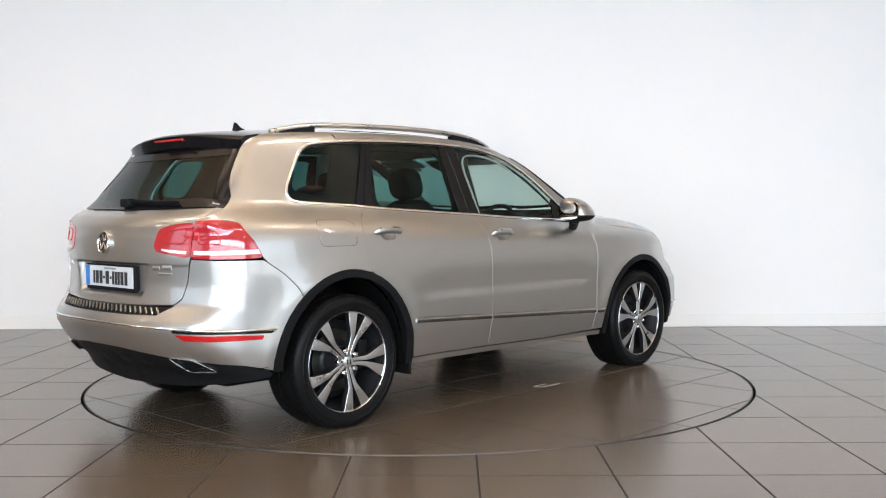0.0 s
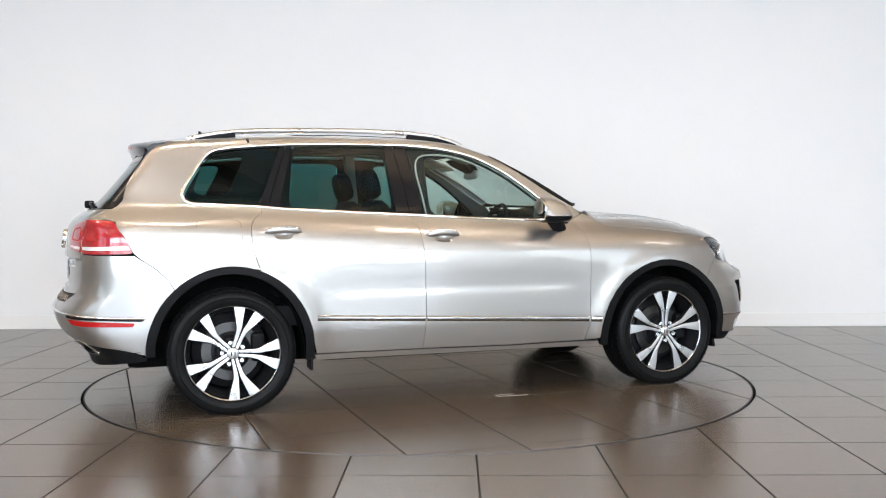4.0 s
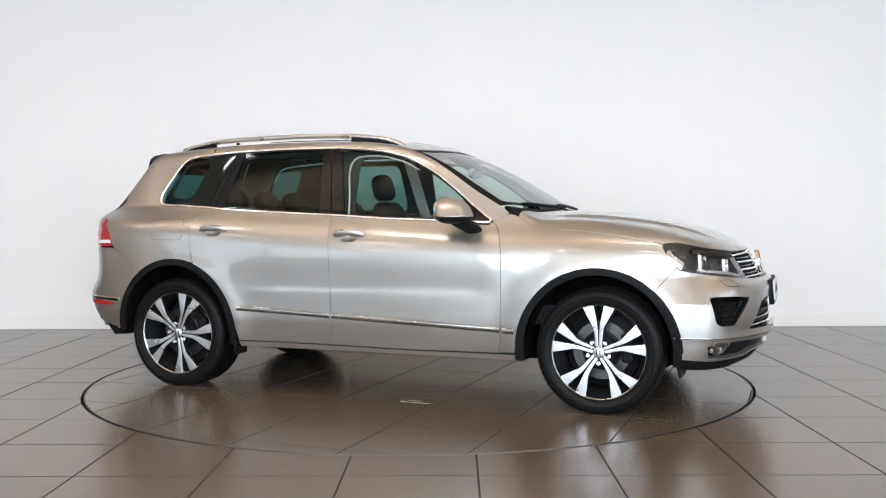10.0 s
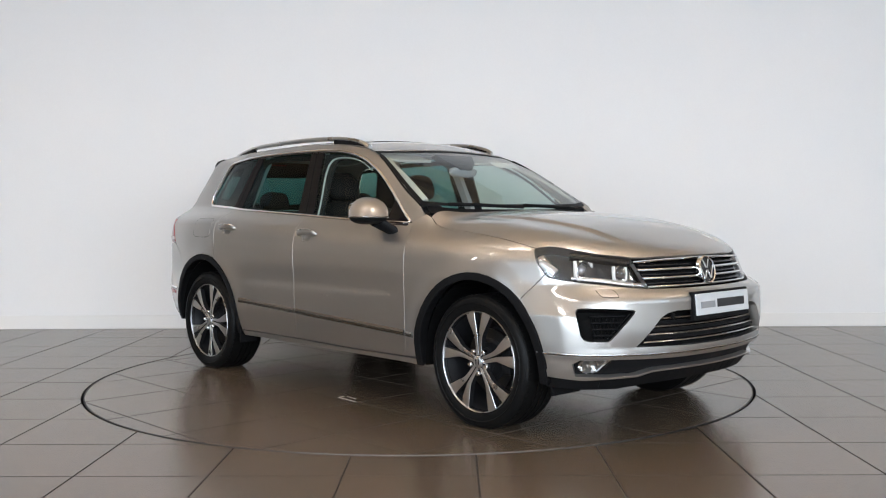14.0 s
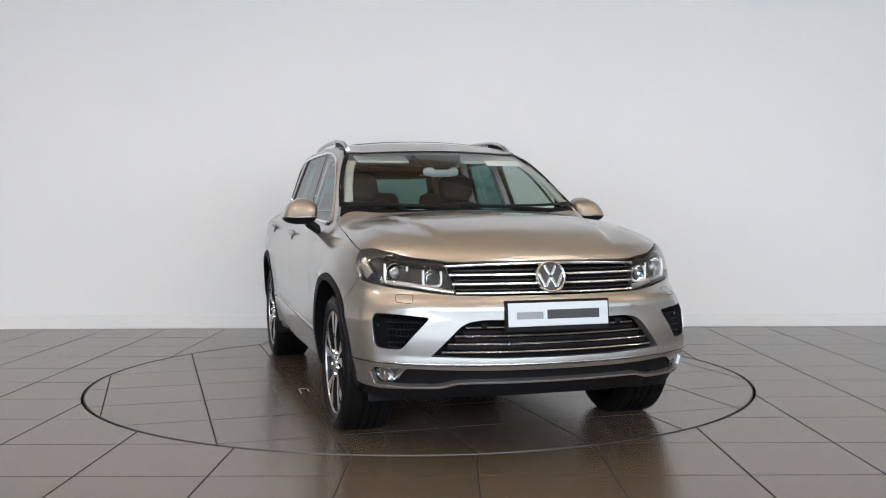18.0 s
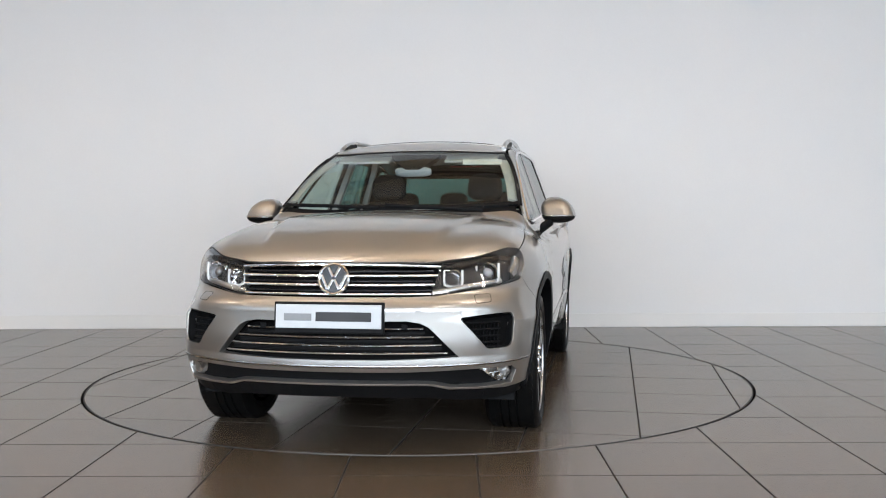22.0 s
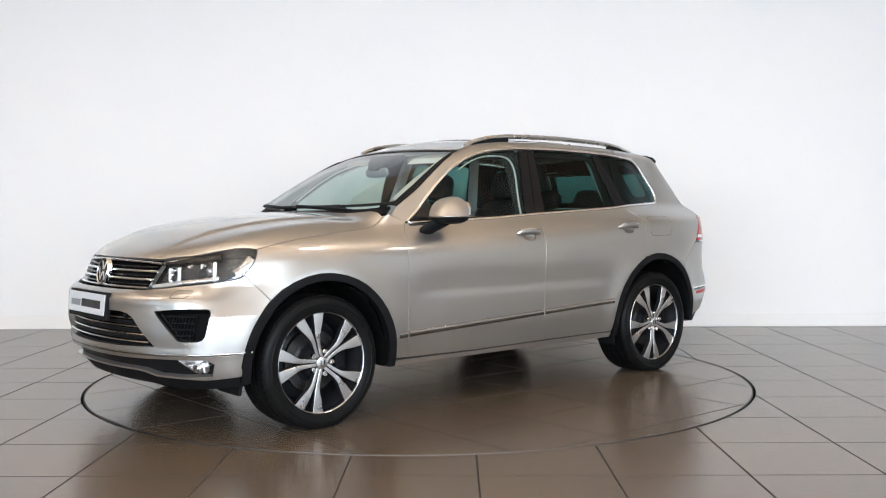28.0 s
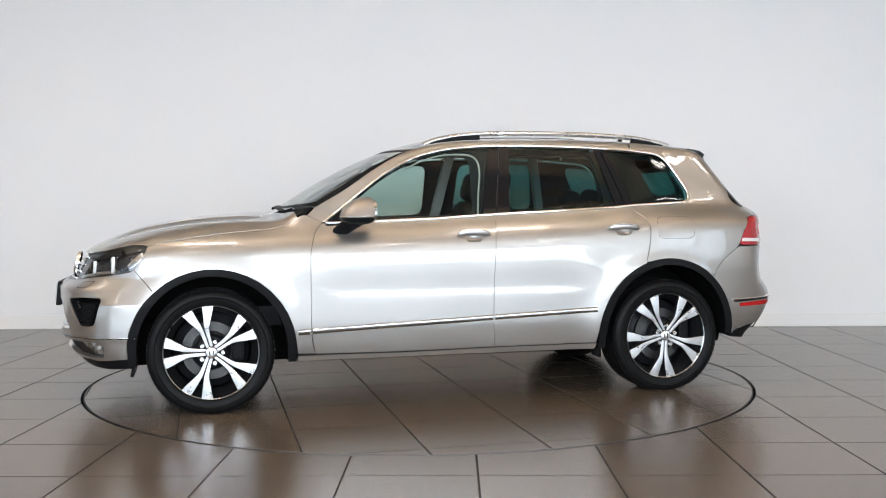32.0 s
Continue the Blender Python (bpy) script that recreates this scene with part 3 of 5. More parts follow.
def side_fixed(s):
    where = SIDES[s]
    top = WINDOW_TOP
    W = ON_REAR
    roof_edge = trace(where, [("t", x, roof_y(x)) for x in (.12, -.1, -.5, -.9, -1.1, -1.298)], s)
    pillar = trace(where, [("t", .80, .765), ("t", .62, .725), ("t", .42, .675), ("t", .25, .625)], s)
    line = spline(top, 3)
    cut = next(i for i, p in enumerate(line) if p[0] < -1.30)
    zt = cut_at(line[:cut + 1], -1.30)
    joint = trace(where, [("t", -1.3022, roof_y(-1.3022))], s)
    panel("body_side", joint + roof_edge[::-1] + pillar[::-1] + [(.872, 1.16), (.782, 1.118)] + line[:cut] + [(-1.3022, zt)],
          where, PAINT, car, "metallic roof frame with windscreen pillar", step=.03)
    quarter = spline(REAR_EDGE, 4) + arch(ARCH_R, -1.289, -1.771)[1:] + SEAM_R[:0:-1] + [(-1.987, .948), (-2.034, 1.04), (-2.082, 1.127)]
    rear = [("r", .80, 1.142)] + [("r", y, z) for y, z in GATE_EDGE]
    roof_back = [("t", x, roof_y(x)) for x in (-1.74, -1.66, -1.58, -1.45, -1.2978)]
    inner = [(-1.2978, zt)] + line[cut:] + belt(-1.655, -1.255)[:-1]
    b = panel("rear_wing", trace(W, [("s", *p) for p in quarter] + rear + roof_back + [("s", *p) for p in inner], s), W, PAINT, car, "metallic rear wing with roof pillar", step=.018)
    panel("fuel_flap", rounded([(-1.645, 1.135), (-1.641, .998), (-1.388, .997), (-1.391, 1.134)], .04), where, PAINT, b, off=.0015, thick=.006)
    bead("fuel_joint", *ring_of(rounded([(-1.647, 1.137), (-1.643, .996), (-1.386, .995), (-1.389, 1.136)], .042), where), M_BLACK, b, .0022, .0006, True)
    f = (spline(HOOD_CUT, 3) + trace(where, [("s", 1.803, .970), ("s", 1.834, .912), ("s", 1.879, .854)], s) + SEAM_F[1:]
         + arch(ARCH_F, 1.767, .956) + [(.945, .335), (.842, .33)] + spline(FRONT_EDGE, 4)[::-1])
    w = panel("front_wing", f, where, PAINT, car, step=.03)
    strip("chrome_strip", [(.872, .468), (.905, .467), (.945, .466)], where, M_STRIP, w, .034, .009, label="satin chrome strip")
    # wheel-arch trims and liners
    for a, x0, x1, nm in ((ARCH_R, -.97, -1.93, "rear"), (ARCH_F, 1.918, .952, "front")):
        outer = arch(a, x0, x1, 22)
        inner = [(a[0] + (x - a[0]) * .895, a[1] + (z - a[1]) * .915) for x, z in outer]
        foot = .30 if nm == "rear" else .29
        o2 = [(outer[0][0], foot)] + outer + [(outer[-1][0], foot + .06 * (nm == "rear"))]
        i2 = [(inner[0][0], foot)] + inner + [(inner[-1][0], foot + .06 * (nm == "rear"))]
        panel("arch_trim", o2 + i2[::-1], where, M_BLACK, car, "black plastic wheel-arch trim", .03, .07, .006)
        bm = bmesh.new()
        rings = []
        for y in (.90, .55):
            rings.append([bm.verts.new((x, s * y, z)) for x, z in i2])
        for i in range(len(i2) - 1):
            bm.faces.new((rings[0][i], rings[0][i + 1], rings[1][i + 1], rings[1][i]))
        bm.faces.new(rings[1])
        part("wheel_well", bm, M_VOID, car, "black wheel-arch liner")
        if nm == "rear":
            part("mud_flap", box((-.985, s * .86, .285), (.012, .14, .10), None, .004), M_BLACK, car)
        else:
            part("mud_flap", box((1.89, s * .72, .27), (.02, .22, .10), pose(0, 0, 0, 0, -12, 0), .004), M_BLACK, car)


def ring_of(pts, where):
    uv = np.array(pts)
    q = where[0](uv[:, 0], uv[:, 1])
    return q, normal_at(q)


def side_windows(s):
    where = SIDES[s]
    top = [(x, z - .010) for x, z in spline(WINDOW_TOP[:-2], 3)]

    def pane(xa, xb, lean_a, lean_b):
        """Between two slanted edges: x at the belt and x at the top."""
        a_low, a_up = (xa, cut_at(BELT, xa) + .006), (lean_a, 1.585)
        b_low, b_up = (xb, cut_at(BELT, xb) + .006), (lean_b, 1.585)
        mid = [(x, z) for x, z in top if x < lean_a and x > lean_b]
        return [a_low, (lean_a, cut_at(top, lean_a))] + mid + [(lean_b, cut_at(top, lean_b)), b_low] + belt(xb, xa, .006)[1:-1]
    front = [(.735, 1.128)] + [p for p in top if -.318 < p[0] < .73] + [(-.318, cut_at(top, -.318)), (-.235, 1.157)] + belt(-.235, .735, .006)[1:-1]
    quarter_top = [p for p in top if p[0] < -1.118]
    quarter = [(-1.272, 1.218), (-1.118, cut_at(top, -1.118))] + [(x + .012, z) for x, z in quarter_top] + [(-1.68, 1.255), (-1.64, 1.238)] + belt(-1.62, -1.272, .006)[:-1]
    p = panel("front_side_window", front, where, G_CLEAR, car, "green-tinted side glass", .06, .004, -.006)
    p.visible_shadow = False
    panel("front_window_sail", [(.74, 1.126), (.57, 1.262), (.535, 1.126)], where, M_GLOSS, car, "black mirror-base triangle", .05, .01, -.003)
    p = panel("rear_side_window", pane(-.42, -1.15, -.46, -1.045), where, G_DARK, car, "dark privacy glass", .06, .004, -.006)
    p.visible_shadow = False
    p = panel("quarter_window", quarter, where, G_DARK, car, "dark privacy glass", .05, .004, -.006)
    p.visible_shadow = False
    for a, b, c, d in ((-.236, -.325, -.319, -.395), (-.327, -.419, -.399, -.459)):
        panel("pillar_trim", pane(a, b, c, d), where, M_GLOSS, car, "gloss-black pillar trim", .05, .02, -.004)
    for a, b, c, d in ((-1.151, -1.215, -1.046, -1.083), (-1.219, -1.271, -1.087, -1.117)):
        panel("pillar_trim", pane(a, b, c, d), where, M_BLACK, car, "black window divider", .05, .02, -.003)
    loop = spline(WINDOW_TOP, 3) + [(-1.66, 1.234)] + belt(-1.64, .75)
    # dark inner frames round the daylight openings
    openings = ([(-.18, 1.172), (-.187, 1.545), (.10, 1.535), (.25, 1.485), (.40, 1.40), (.55, 1.285), (.66, 1.185), (.69, 1.14)],
                [(-1.085, 1.215), (-1.037, 1.555), (-.455, 1.555), (-.43, 1.195)],
                [(-1.655, 1.30), (-1.565, 1.515), (-1.33, 1.535), (-1.455, 1.285)])
    panel("window_lining", shrink(clean(loop), .012), where, M_DASH, car, "dark inner window frame", .05, .012, -.032, holes=[rounded(o, .06) for o in openings])
    line = spline([(-.212, 1.17), (-.228, 1.30), (-.25, 1.44), (-.235, 1.52), (-.17, 1.552), (-.02, 1.548), (.12, 1.512), (.24, 1.455)], 4)
    strip("door_seal", line, where, M_TRIM, car, .009, .006, off=-.024, label="pale grey door seal")
    strip("window_trim", loop, where, M_CHROME, car, .019, .009, True, "chrome window surround", 0)


def roof_rail(s):
    """A satin rail on dark feet along the roof's edge."""
    xs = [.10, .02, -.13, -.4, -.76, -1.12, -1.37, -1.53, -1.66]
    lift = [.004, .018, .032, .038, .038, .037, .034, .022, .004]
    pts = spline([(x, .578 - .06 * max(0, (-x - .4) / 1.27) ** 1.5, l) for x, l in zip(xs, lift)], 5)
    q = ON_TOP[0](np.array([p[0] for p in pts]), np.array([p[1] * s for p in pts]))
    n = normal_at(q) * .2 + np.array([0, s * .62, .55])
    n /= np.linalg.norm(n, axis=1)[:, None]
    root = bead("roof_rail", q + np.array([0, 0, 1.0]) * np.array([p[2] for p in pts])[:, None], n, M_SATIN, car, .029, .014, label="satin aluminium roof rail", sink=.012)
    for x0, x1 in ((.07, -.28), (-1.36, -1.63)):
        k = [i for i, p in enumerate(pts) if x1 <= p[0] <= x0]
        bm = bmesh.new()
        lo, hi = [], []
        for i in k:
            up = np.array([0, 0, pts[i][2] - .008])
            for row, base in ((lo, q[i] - [0, 0, .02]), (hi, q[i] + up)):
                row.append([bm.verts.new(base + np.array([0, s * d, 0])) for d in (-.012, .014)])
        for i in range(len(k) - 1):
            for c in (0, 1):
                bm.faces.new((lo[i][c], lo[i + 1][c], hi[i + 1][c], hi[i][c]))
            bm.faces.new((hi[i][0], hi[i][1], hi[i + 1][1], hi[i + 1][0]))
        part("rail_foot", bm, M_BLACK, root, "black rail foot")


def top_panels():
    edge = [("t", .245, 0), ("t", .235, .25), ("t", .195, .48), ("t", .14, .592)]
    half = [(.263, 0), (.253, .25), (.216, .48), (.165, .595), *[(x, roof_y(x) - .003) for x in (-.2, -.7, -.9, -1.1, -1.3, -1.5, -1.65, -1.735)], (-1.80, .4), (-1.84, .2), (-1.85, 0)]
    panel("roof", mirror_top(half), ON_TOP, PAINT, car, "metallic roof panel", .06)
    panel("sunroof", mirror_top(rounded([(-.16, .0), (-.16, .46), (-1.0, .46), (-1.0, 0)], .04)[2:-2]), ON_TOP, M_GLOSS, car, "black glass sunroof", .07, .01, .003)
    hood = spline([(1.055, 0), (1.042, .3), (.998, .55), (.945, .69)], 4) + spline(trace(ON_TOP, [("s", x, z) for x, z in HOOD_CUT[1:]]), 3) + spline([(1.87, .79), (1.96, .73), (2.058, .640), (2.15, .49)], 4) + spline([(2.18, .40), (2.212, .2), (2.222, 0)], 4)
    panel("bonnet", mirror_top(hood), ON_TOP, PAINT, car, "metallic bonnet", .022,
          shape=lambda u, v: .014 * ease((.535 + .16 * (1.6 - u) - np.abs(v)) / .05) * ease((2.12 - u) / .25) * ease((u - 1.02) / .22))
    cowl = spline([(.995, 0), (.975, .3), (.92, .55), (.84, .735)], 4) + spline([(.885, .765), (.945, .70), (1.01, .55), (1.06, .3), (1.075, 0)], 4)
    panel("cowl", mirror_top(cowl), ON_TOP, M_BLACK, car, "black scuttle panel below the windscreen", .05, .02, -.026)
    ws = spline([(.272, 0), (.262, .25), (.225, .48), (.18, .60)], 4) + spline([(.28, .632), (.42, .68), (.62, .733), (.815, .768)], 4) + spline([(.86, .735), (.93, .55), (.985, .3), (1.005, 0)], 4)
    w = panel("windscreen", mirror_top(ws), ON_TOP, G_SCREEN, car, "green-tinted windscreen", .06, .004, -.004, gap=.001)
    w.visible_shadow = False
    full = mirror_top(ws)
    inner = shrink(clean(full), .026)
    panel("windscreen_border", full, ON_TOP, M_BLACK, w, "black printed border", .06, .003, -.0015, holes=[inner], gap=.0015)
    for s in (1, -1):
        side_edge = spline([(.27, .628), (.42, .678), (.62, .731), (.815, .766)], 4)
        strip("windscreen_seal", [(x, y * s) for x, y in side_edge], ON_TOP, M_BLACK, car, .014, .005)
    # sensor housing: a dark wedge hanging from the glass, narrower below
    bm = bmesh.new()
    for x, z, a, d in ((.30, 1.575, .17, .05), (.36, 1.535, .14, .06), (.43, 1.475, .05, .05)):
        for q, y in ((0, -a), (0, a), (-d, a), (-d, -a)):
            bm.verts.new((x + q, y, z + q * .3 - .012))
    bm.verts.ensure_lookup_table()
    for k in (0, 4):
        for i in range(4):
            bm.faces.new([bm.verts[n] for n in (k + i, k + (i + 1) % 4, k + 4 + (i + 1) % 4, k + 4 + i)])
    bm.faces.new(bm.verts[:4])
    bm.faces.new(bm.verts[8:12])
    part("sensor_box", bm, M_BLACK, w, "black sensor housing")
    part("paper_disc", box((.345, .46, 1.507), (.004, .26, .075), pose(0, 0, 0, 0, -62, 6)), M_PAPER, w, "white paper discs behind the glass")
    for s in (1, -1):
        line = [(x, y * s) for x, y in spline([(.30, .60), (.44, .645), (.62, .695), (.79, .725)], 4)]
        strip("pillar_lining", line, ON_TOP, M_TRIM, car, .075, .01, off=-.03, label="light grey windscreen pillar lining")
    # wipers
    for y0, y1, x0, x1 in ((.55, -.05, .985, .99), (-.08, -.62, 1.015, .90)):
        line = [(x0 + (x1 - x0) * k + .015 * math.sin(k * 3), y0 + (y1 - y0) * k) for k in np.linspace(0, 1, 9)]
        strip("wiper", line, ON_TOP, M_BLACK, car, .018, .012, off=.004, label="black wiper arm and blade")


def antenna():
    bm = bmesh.new()
    prof = [(-.05, 0), (.06, 0), (.03, .008), (-.004, .022), (-.026, .048), (-.040, .052), (-.043, .022)]
    for s in (-1, 1):
        vs = [bm.verts.new((x, s * .018 * (1 - z / .075), z)) for x, z in prof]
        bm.faces.new(vs if s > 0 else vs[::-1])
    bm.verts.ensure_lookup_table()
    k = len(prof)
    for i in range(k):
        bm.faces.new((bm.verts[i], bm.verts[(i + 1) % k], bm.verts[k + (i + 1) % k], bm.verts[k + i]))
    ob = part("antenna", bm, M_BLACK, car, "black shark-fin aerial", True)
    ob.location = (-1.50, 0, spot("t", -1.50, 0)[2] - .004)


def spoiler():
    """The black roof spoiler, with a painted lid."""
    rows, ys = [], np.linspace(-.585, .585, 21)
    for y in ys:
        k = y / .585
        back = -1.985 + .065 * k ** 2 + .02 * k ** 8
        root = spot("t", -1.80, min(abs(y), .56))
        zt = root[2]
        g = spot("r", abs(y), 1.475)
        rows.append([(-1.78, y, zt + .004), (-1.86, y, zt - .008), (back + .012, y, zt - .024), (back, y, zt - .034), (back + .022, y, zt - .098 + .012 * k ** 4), (back + .05, y, zt - .112 + .012 * k ** 4), (g[0] + .01, y, 1.475)])
    n, m = len(rows), len(rows[0])
    verts = [p for r in rows for p in r]
    faces = [(i * m + j, i * m + j + 1, (i + 1) * m + j + 1, (i + 1) * m + j) for i in range(n - 1) for j in range(m - 1)]
    faces += [tuple(range(m)), tuple(reversed(range((n - 1) * m, n * m)))]
    ob = mesh_ob("rear_spoiler", verts, faces, [M_GLOSS, PAINT], car, "gloss-black roof spoiler with painted top", True)
    for p in ob.data.polygons:
        c = p.center
        p.material_index = 1 if p.normal.z > .6 and c.x > -1.9 else 0
    ob.data.set_sharp_from_angle(angle=radians(40))
    bm = box((-1.978, 0, rows[10][3][2] - .022), (.016, .30, .012), pose(0, 0, 0, 0, 20, 0), .003)
    part("brake_light", bm, M_RED, ob, "red high-level brake light")


def rear_end():
    W = ON_REAR
    gate = [("r", 0, 1.192), ("r", .35, 1.195), ("r", .60, 1.20), ("r", .7178, 1.203), ("r", .7158, 1.138), ("r", .688, 1.135), ("r", .676, 1.03), ("r", .676, .955), ("r", .666, .916), ("r", .65, .83), ("r", .624, .745), ("r", .58, .712), ("r", .3, .703), ("r", 0, .702)]
    def dent(u, v):
        yy = np.abs(np.sin(u / 1.0)) * 1.45
        def edge(k):
            k = np.clip(k, 0, 1)
            return k * k * (3 - 2 * k)
        lean = (.915 - v) * .25
        return -.036 * edge((.385 - lean - yy) / .04) * edge((.916 - v) / .008) * edge((v - .735) / .04) - .003 * edge((.916 - v) / .006)
    t = panel("tailgate", mirror(trace(W, gate)), W, PAINT, car, "metallic tailgate", .012, shape=dent)
    glass_line = [("r", 0, 1.53), ("r", .35, 1.53), ("r", .586, 1.52), ("r", .603, 1.46), ("r", .625, 1.40), ("r", .655, 1.335), ("r", .690, 1.265), ("r", .7175, 1.209), ("r", .60, 1.207), ("r", .35, 1.202), ("r", 0, 1.198)]
    g = panel("rear_window", mirror(trace(W, glass_line)), W, G_DARK, t, "dark heated rear glass", .022, .004, -.004)
    g.visible_shadow = False
    full = mirror(trace(W, glass_line))
    panel("glass_border", full, W, M_GLOSS, g, "black printed border", .022, .003, -.0015, holes=[shrink(clean(full), .05)])
    # rear wiper
    bar = [W[1](spot("r", abs(y), z, 1 if y > 0 else -1)) for y, z in ((.0, 1.235), (-.12, 1.228), (-.3, 1.222), (-.45, 1.22))]
    strip("rear_wiper", spline(bar, 4), W, M_BLACK, g, .018, .02, off=.008, label="black rear wiper")
    bm = box((spot("r", 0, 1.23)[0] - .02, .02, 1.235), (.06, .09, .05), None, .015)
    part("wiper_cap", bm, M_BLACK, g)
    emblem(t, (spot("r", 0, 1.02)[0] - .004, 0, 1.022), .062, -1, 8)
    plate(t, (spot("r", 0, .83)[0] + .028, 0, .834), -1, True)
    for y0, y1, z in ((-.43, -.48, .896), (-.50, -.56, .899), (-.47, -.56, .868), (.50, .58, .895)):
        line = [W[1](spot("r", abs(y), z, 1 if y > 0 else -1)) for y in np.linspace(y0, y1, 6)]
        strip("badge_bar", line, W, M_SATIN, t, .024 if z > .87 else .012, .003, off=-.003, label="plain satin badge bar")
    # tail lights: outer on the wing, inner on the tailgate
    for s in (1, -1):
        outer = [("r", .6895, 1.137), ("r", .775, 1.140), ("s", -2.085, 1.128), ("s", -2.038, 1.041), ("s", -1.987, .950), ("r", .80, .947), ("r", .680, .948)]
        inner = [("r", .465, 1.095), ("r", .55, 1.115), ("r", .684, 1.13), ("r", .673, 1.03), ("r", .674, .953), ("r", .56, .965), ("r", .46, .982), ("r", .442, 1.01)]
        for nm, specs in (("tail_light", outer), ("tail_light_inner", inner)):
            pts = trace(W, specs, s)
            lamp_ = panel(nm, rounded(pts, .02), W, M_RED, car if nm == "tail_light" else t, "red rear lamp cluster", .025, .03, .003, gap=-.0015)
            lo = trace(W, ([("r", .695, .988), ("r", .80, .988), ("s", -2.014, .993), ("s", -2.002, .970), ("r", .80, .965), ("r", .695, .967)] if nm == "tail_light" else
                           [("r", .50, .997), ("r", .56, .990), ("r", .655, .987), ("r", .653, .969), ("r", .56, .976), ("r", .50, .985)]), s)
            panel("reversing_lens", lo, W, M_LAMPWHITE, lamp_, "white reversing lens band", .03, .004, .0055, gap=.001)
            box_ = trace(W, ([("r", .72, 1.10), ("r", .79, 1.09), ("r", .82, 1.02), ("r", .71, 1.02)] if nm == "tail_light" else [("r", .52, 1.085), ("r", .645, 1.10), ("r", .64, 1.02), ("r", .51, 1.025)]), s)
            bead("light_guide", *ring_of(rounded(box_, .02), (lambda u, v: W[0](u, v) + normal_at(W[0](u, v)) * .004, None)), M_CLEARRED, lamp_, .007, .0015, True, "bright red light guide")
    # bumper
    top = ([("r", 0, .655), ("r", .3, .656), ("r", .51, .661), ("r", .586, .708), ("r", .627, .743), ("r", .653, .829), ("r", .669, .913), ("r", .679, .944), ("r", .80, .939), ("s", -1.985, .938)])
    low = [*[("s", x, z) for x, z in SEAM_R[1:]], *[("s", x, z) for x, z in arch(ARCH_R, -1.772, -1.934, 8)], ("s", -1.934, .37), ("r", .86, .405), ("r", .75, .425), ("r", .6, .436), ("r", .4, .455), ("r", .2, .472), ("r", 0, .475)]
    b = panel("rear_bumper", mirror(trace(W, top + low)), W, PAINT, car, "metallic rear bumper", .03)
    strip("chrome_strip", spline(trace(W, [("s", -1.925, .585), ("r", .86, .587), ("r", .7, .597), ("r", .5, .60), ("r", .2, .605), ("r", 0, .605)]) + [(-u, v) for u, v in trace(W, [("r", .2, .605), ("r", .5, .60), ("r", .7, .597), ("r", .86, .587), ("s", -1.925, .585)])], 3), W, M_CHROME, b, .014, .008, label="chrome bumper strip")
    for s in (1, -1):
        r = trace(W, [("r", .65, .572), ("r", .85, .566), ("s", -1.985, .558), ("s", -1.995, .534), ("r", .80, .535), ("r", .69, .540)], s)
        lamp_ = panel("reflector", rounded(r, .008), W, M_CLEARRED, b, "red bumper reflector", .03, .01, .004)
        panel("reflector_surround", rounded(trace(W, [("r", .635, .592), ("s", -1.93, .577), ("s", -1.95, .563), ("r", .85, .57), ("r", .64, .577)], s), .006), W, M_GLOSS, b, "gloss-black band", .03, .006, .002)
        ex = trace(W, [("r", .54, .444), ("r", .68, .446), ("r", .765, .375), ("r", .60, .368)], s)
        e = panel("exhaust_tip", rounded(ex, .02), W, M_GLOSS, b, "chrome-rimmed exhaust tip", .03, .03, -.010)
        q, n = ring_of(rounded(ex, .02), W)
        bead("exhaust_rim", q + n * .004, n, M_STRIP, e, .003, .003, True, "chrome rim")
        panel("parking_sensor", [W[1](spot("r", .62 + .012 * math.cos(a), .645 + .012 * math.sin(a), s)) for a in np.linspace(0, 2 * math.pi, 12, endpoint=False)], W, PAINT, b, "round parking sensor", .02, .003, .001, gap=0)
    under = [("r", 0, .468), ("r", .2, .465), ("r", .4, .448), ("r", .6, .429), ("r", .75, .418), ("r", .86, .398), ("s", -1.925, .363), ("s", -1.93, .33), ("r", .75, .30), ("r", .5, .27), ("r", 0, .25)]
    panel("rear_apron", mirror(trace(W, under)), W, M_BLACK, car, "black lower rear apron", .04, .05, -.012)
    # ribbed loading step
    st = panel("loading_step", mirror(trace(W, [("r", 0, .700), ("r", .3, .701), ("r", .576, .706), ("r", .515, .664), ("r", .3, .659), ("r", 0, .658)])), W, M_BLACK, b, "black loading step with satin ribs", .03, .02, -.004)
    for i in range(25):
        y = -.504 + i * .042
        line = [W[1](spot("r", abs(y + d), z, 1 if y + d > 0 else -1)) for d, z in ((.02, .695), (0, .681), (-.02, .666))]
        strip("rib", line, W, M_STRIP, st, .014, .005, off=-.003)


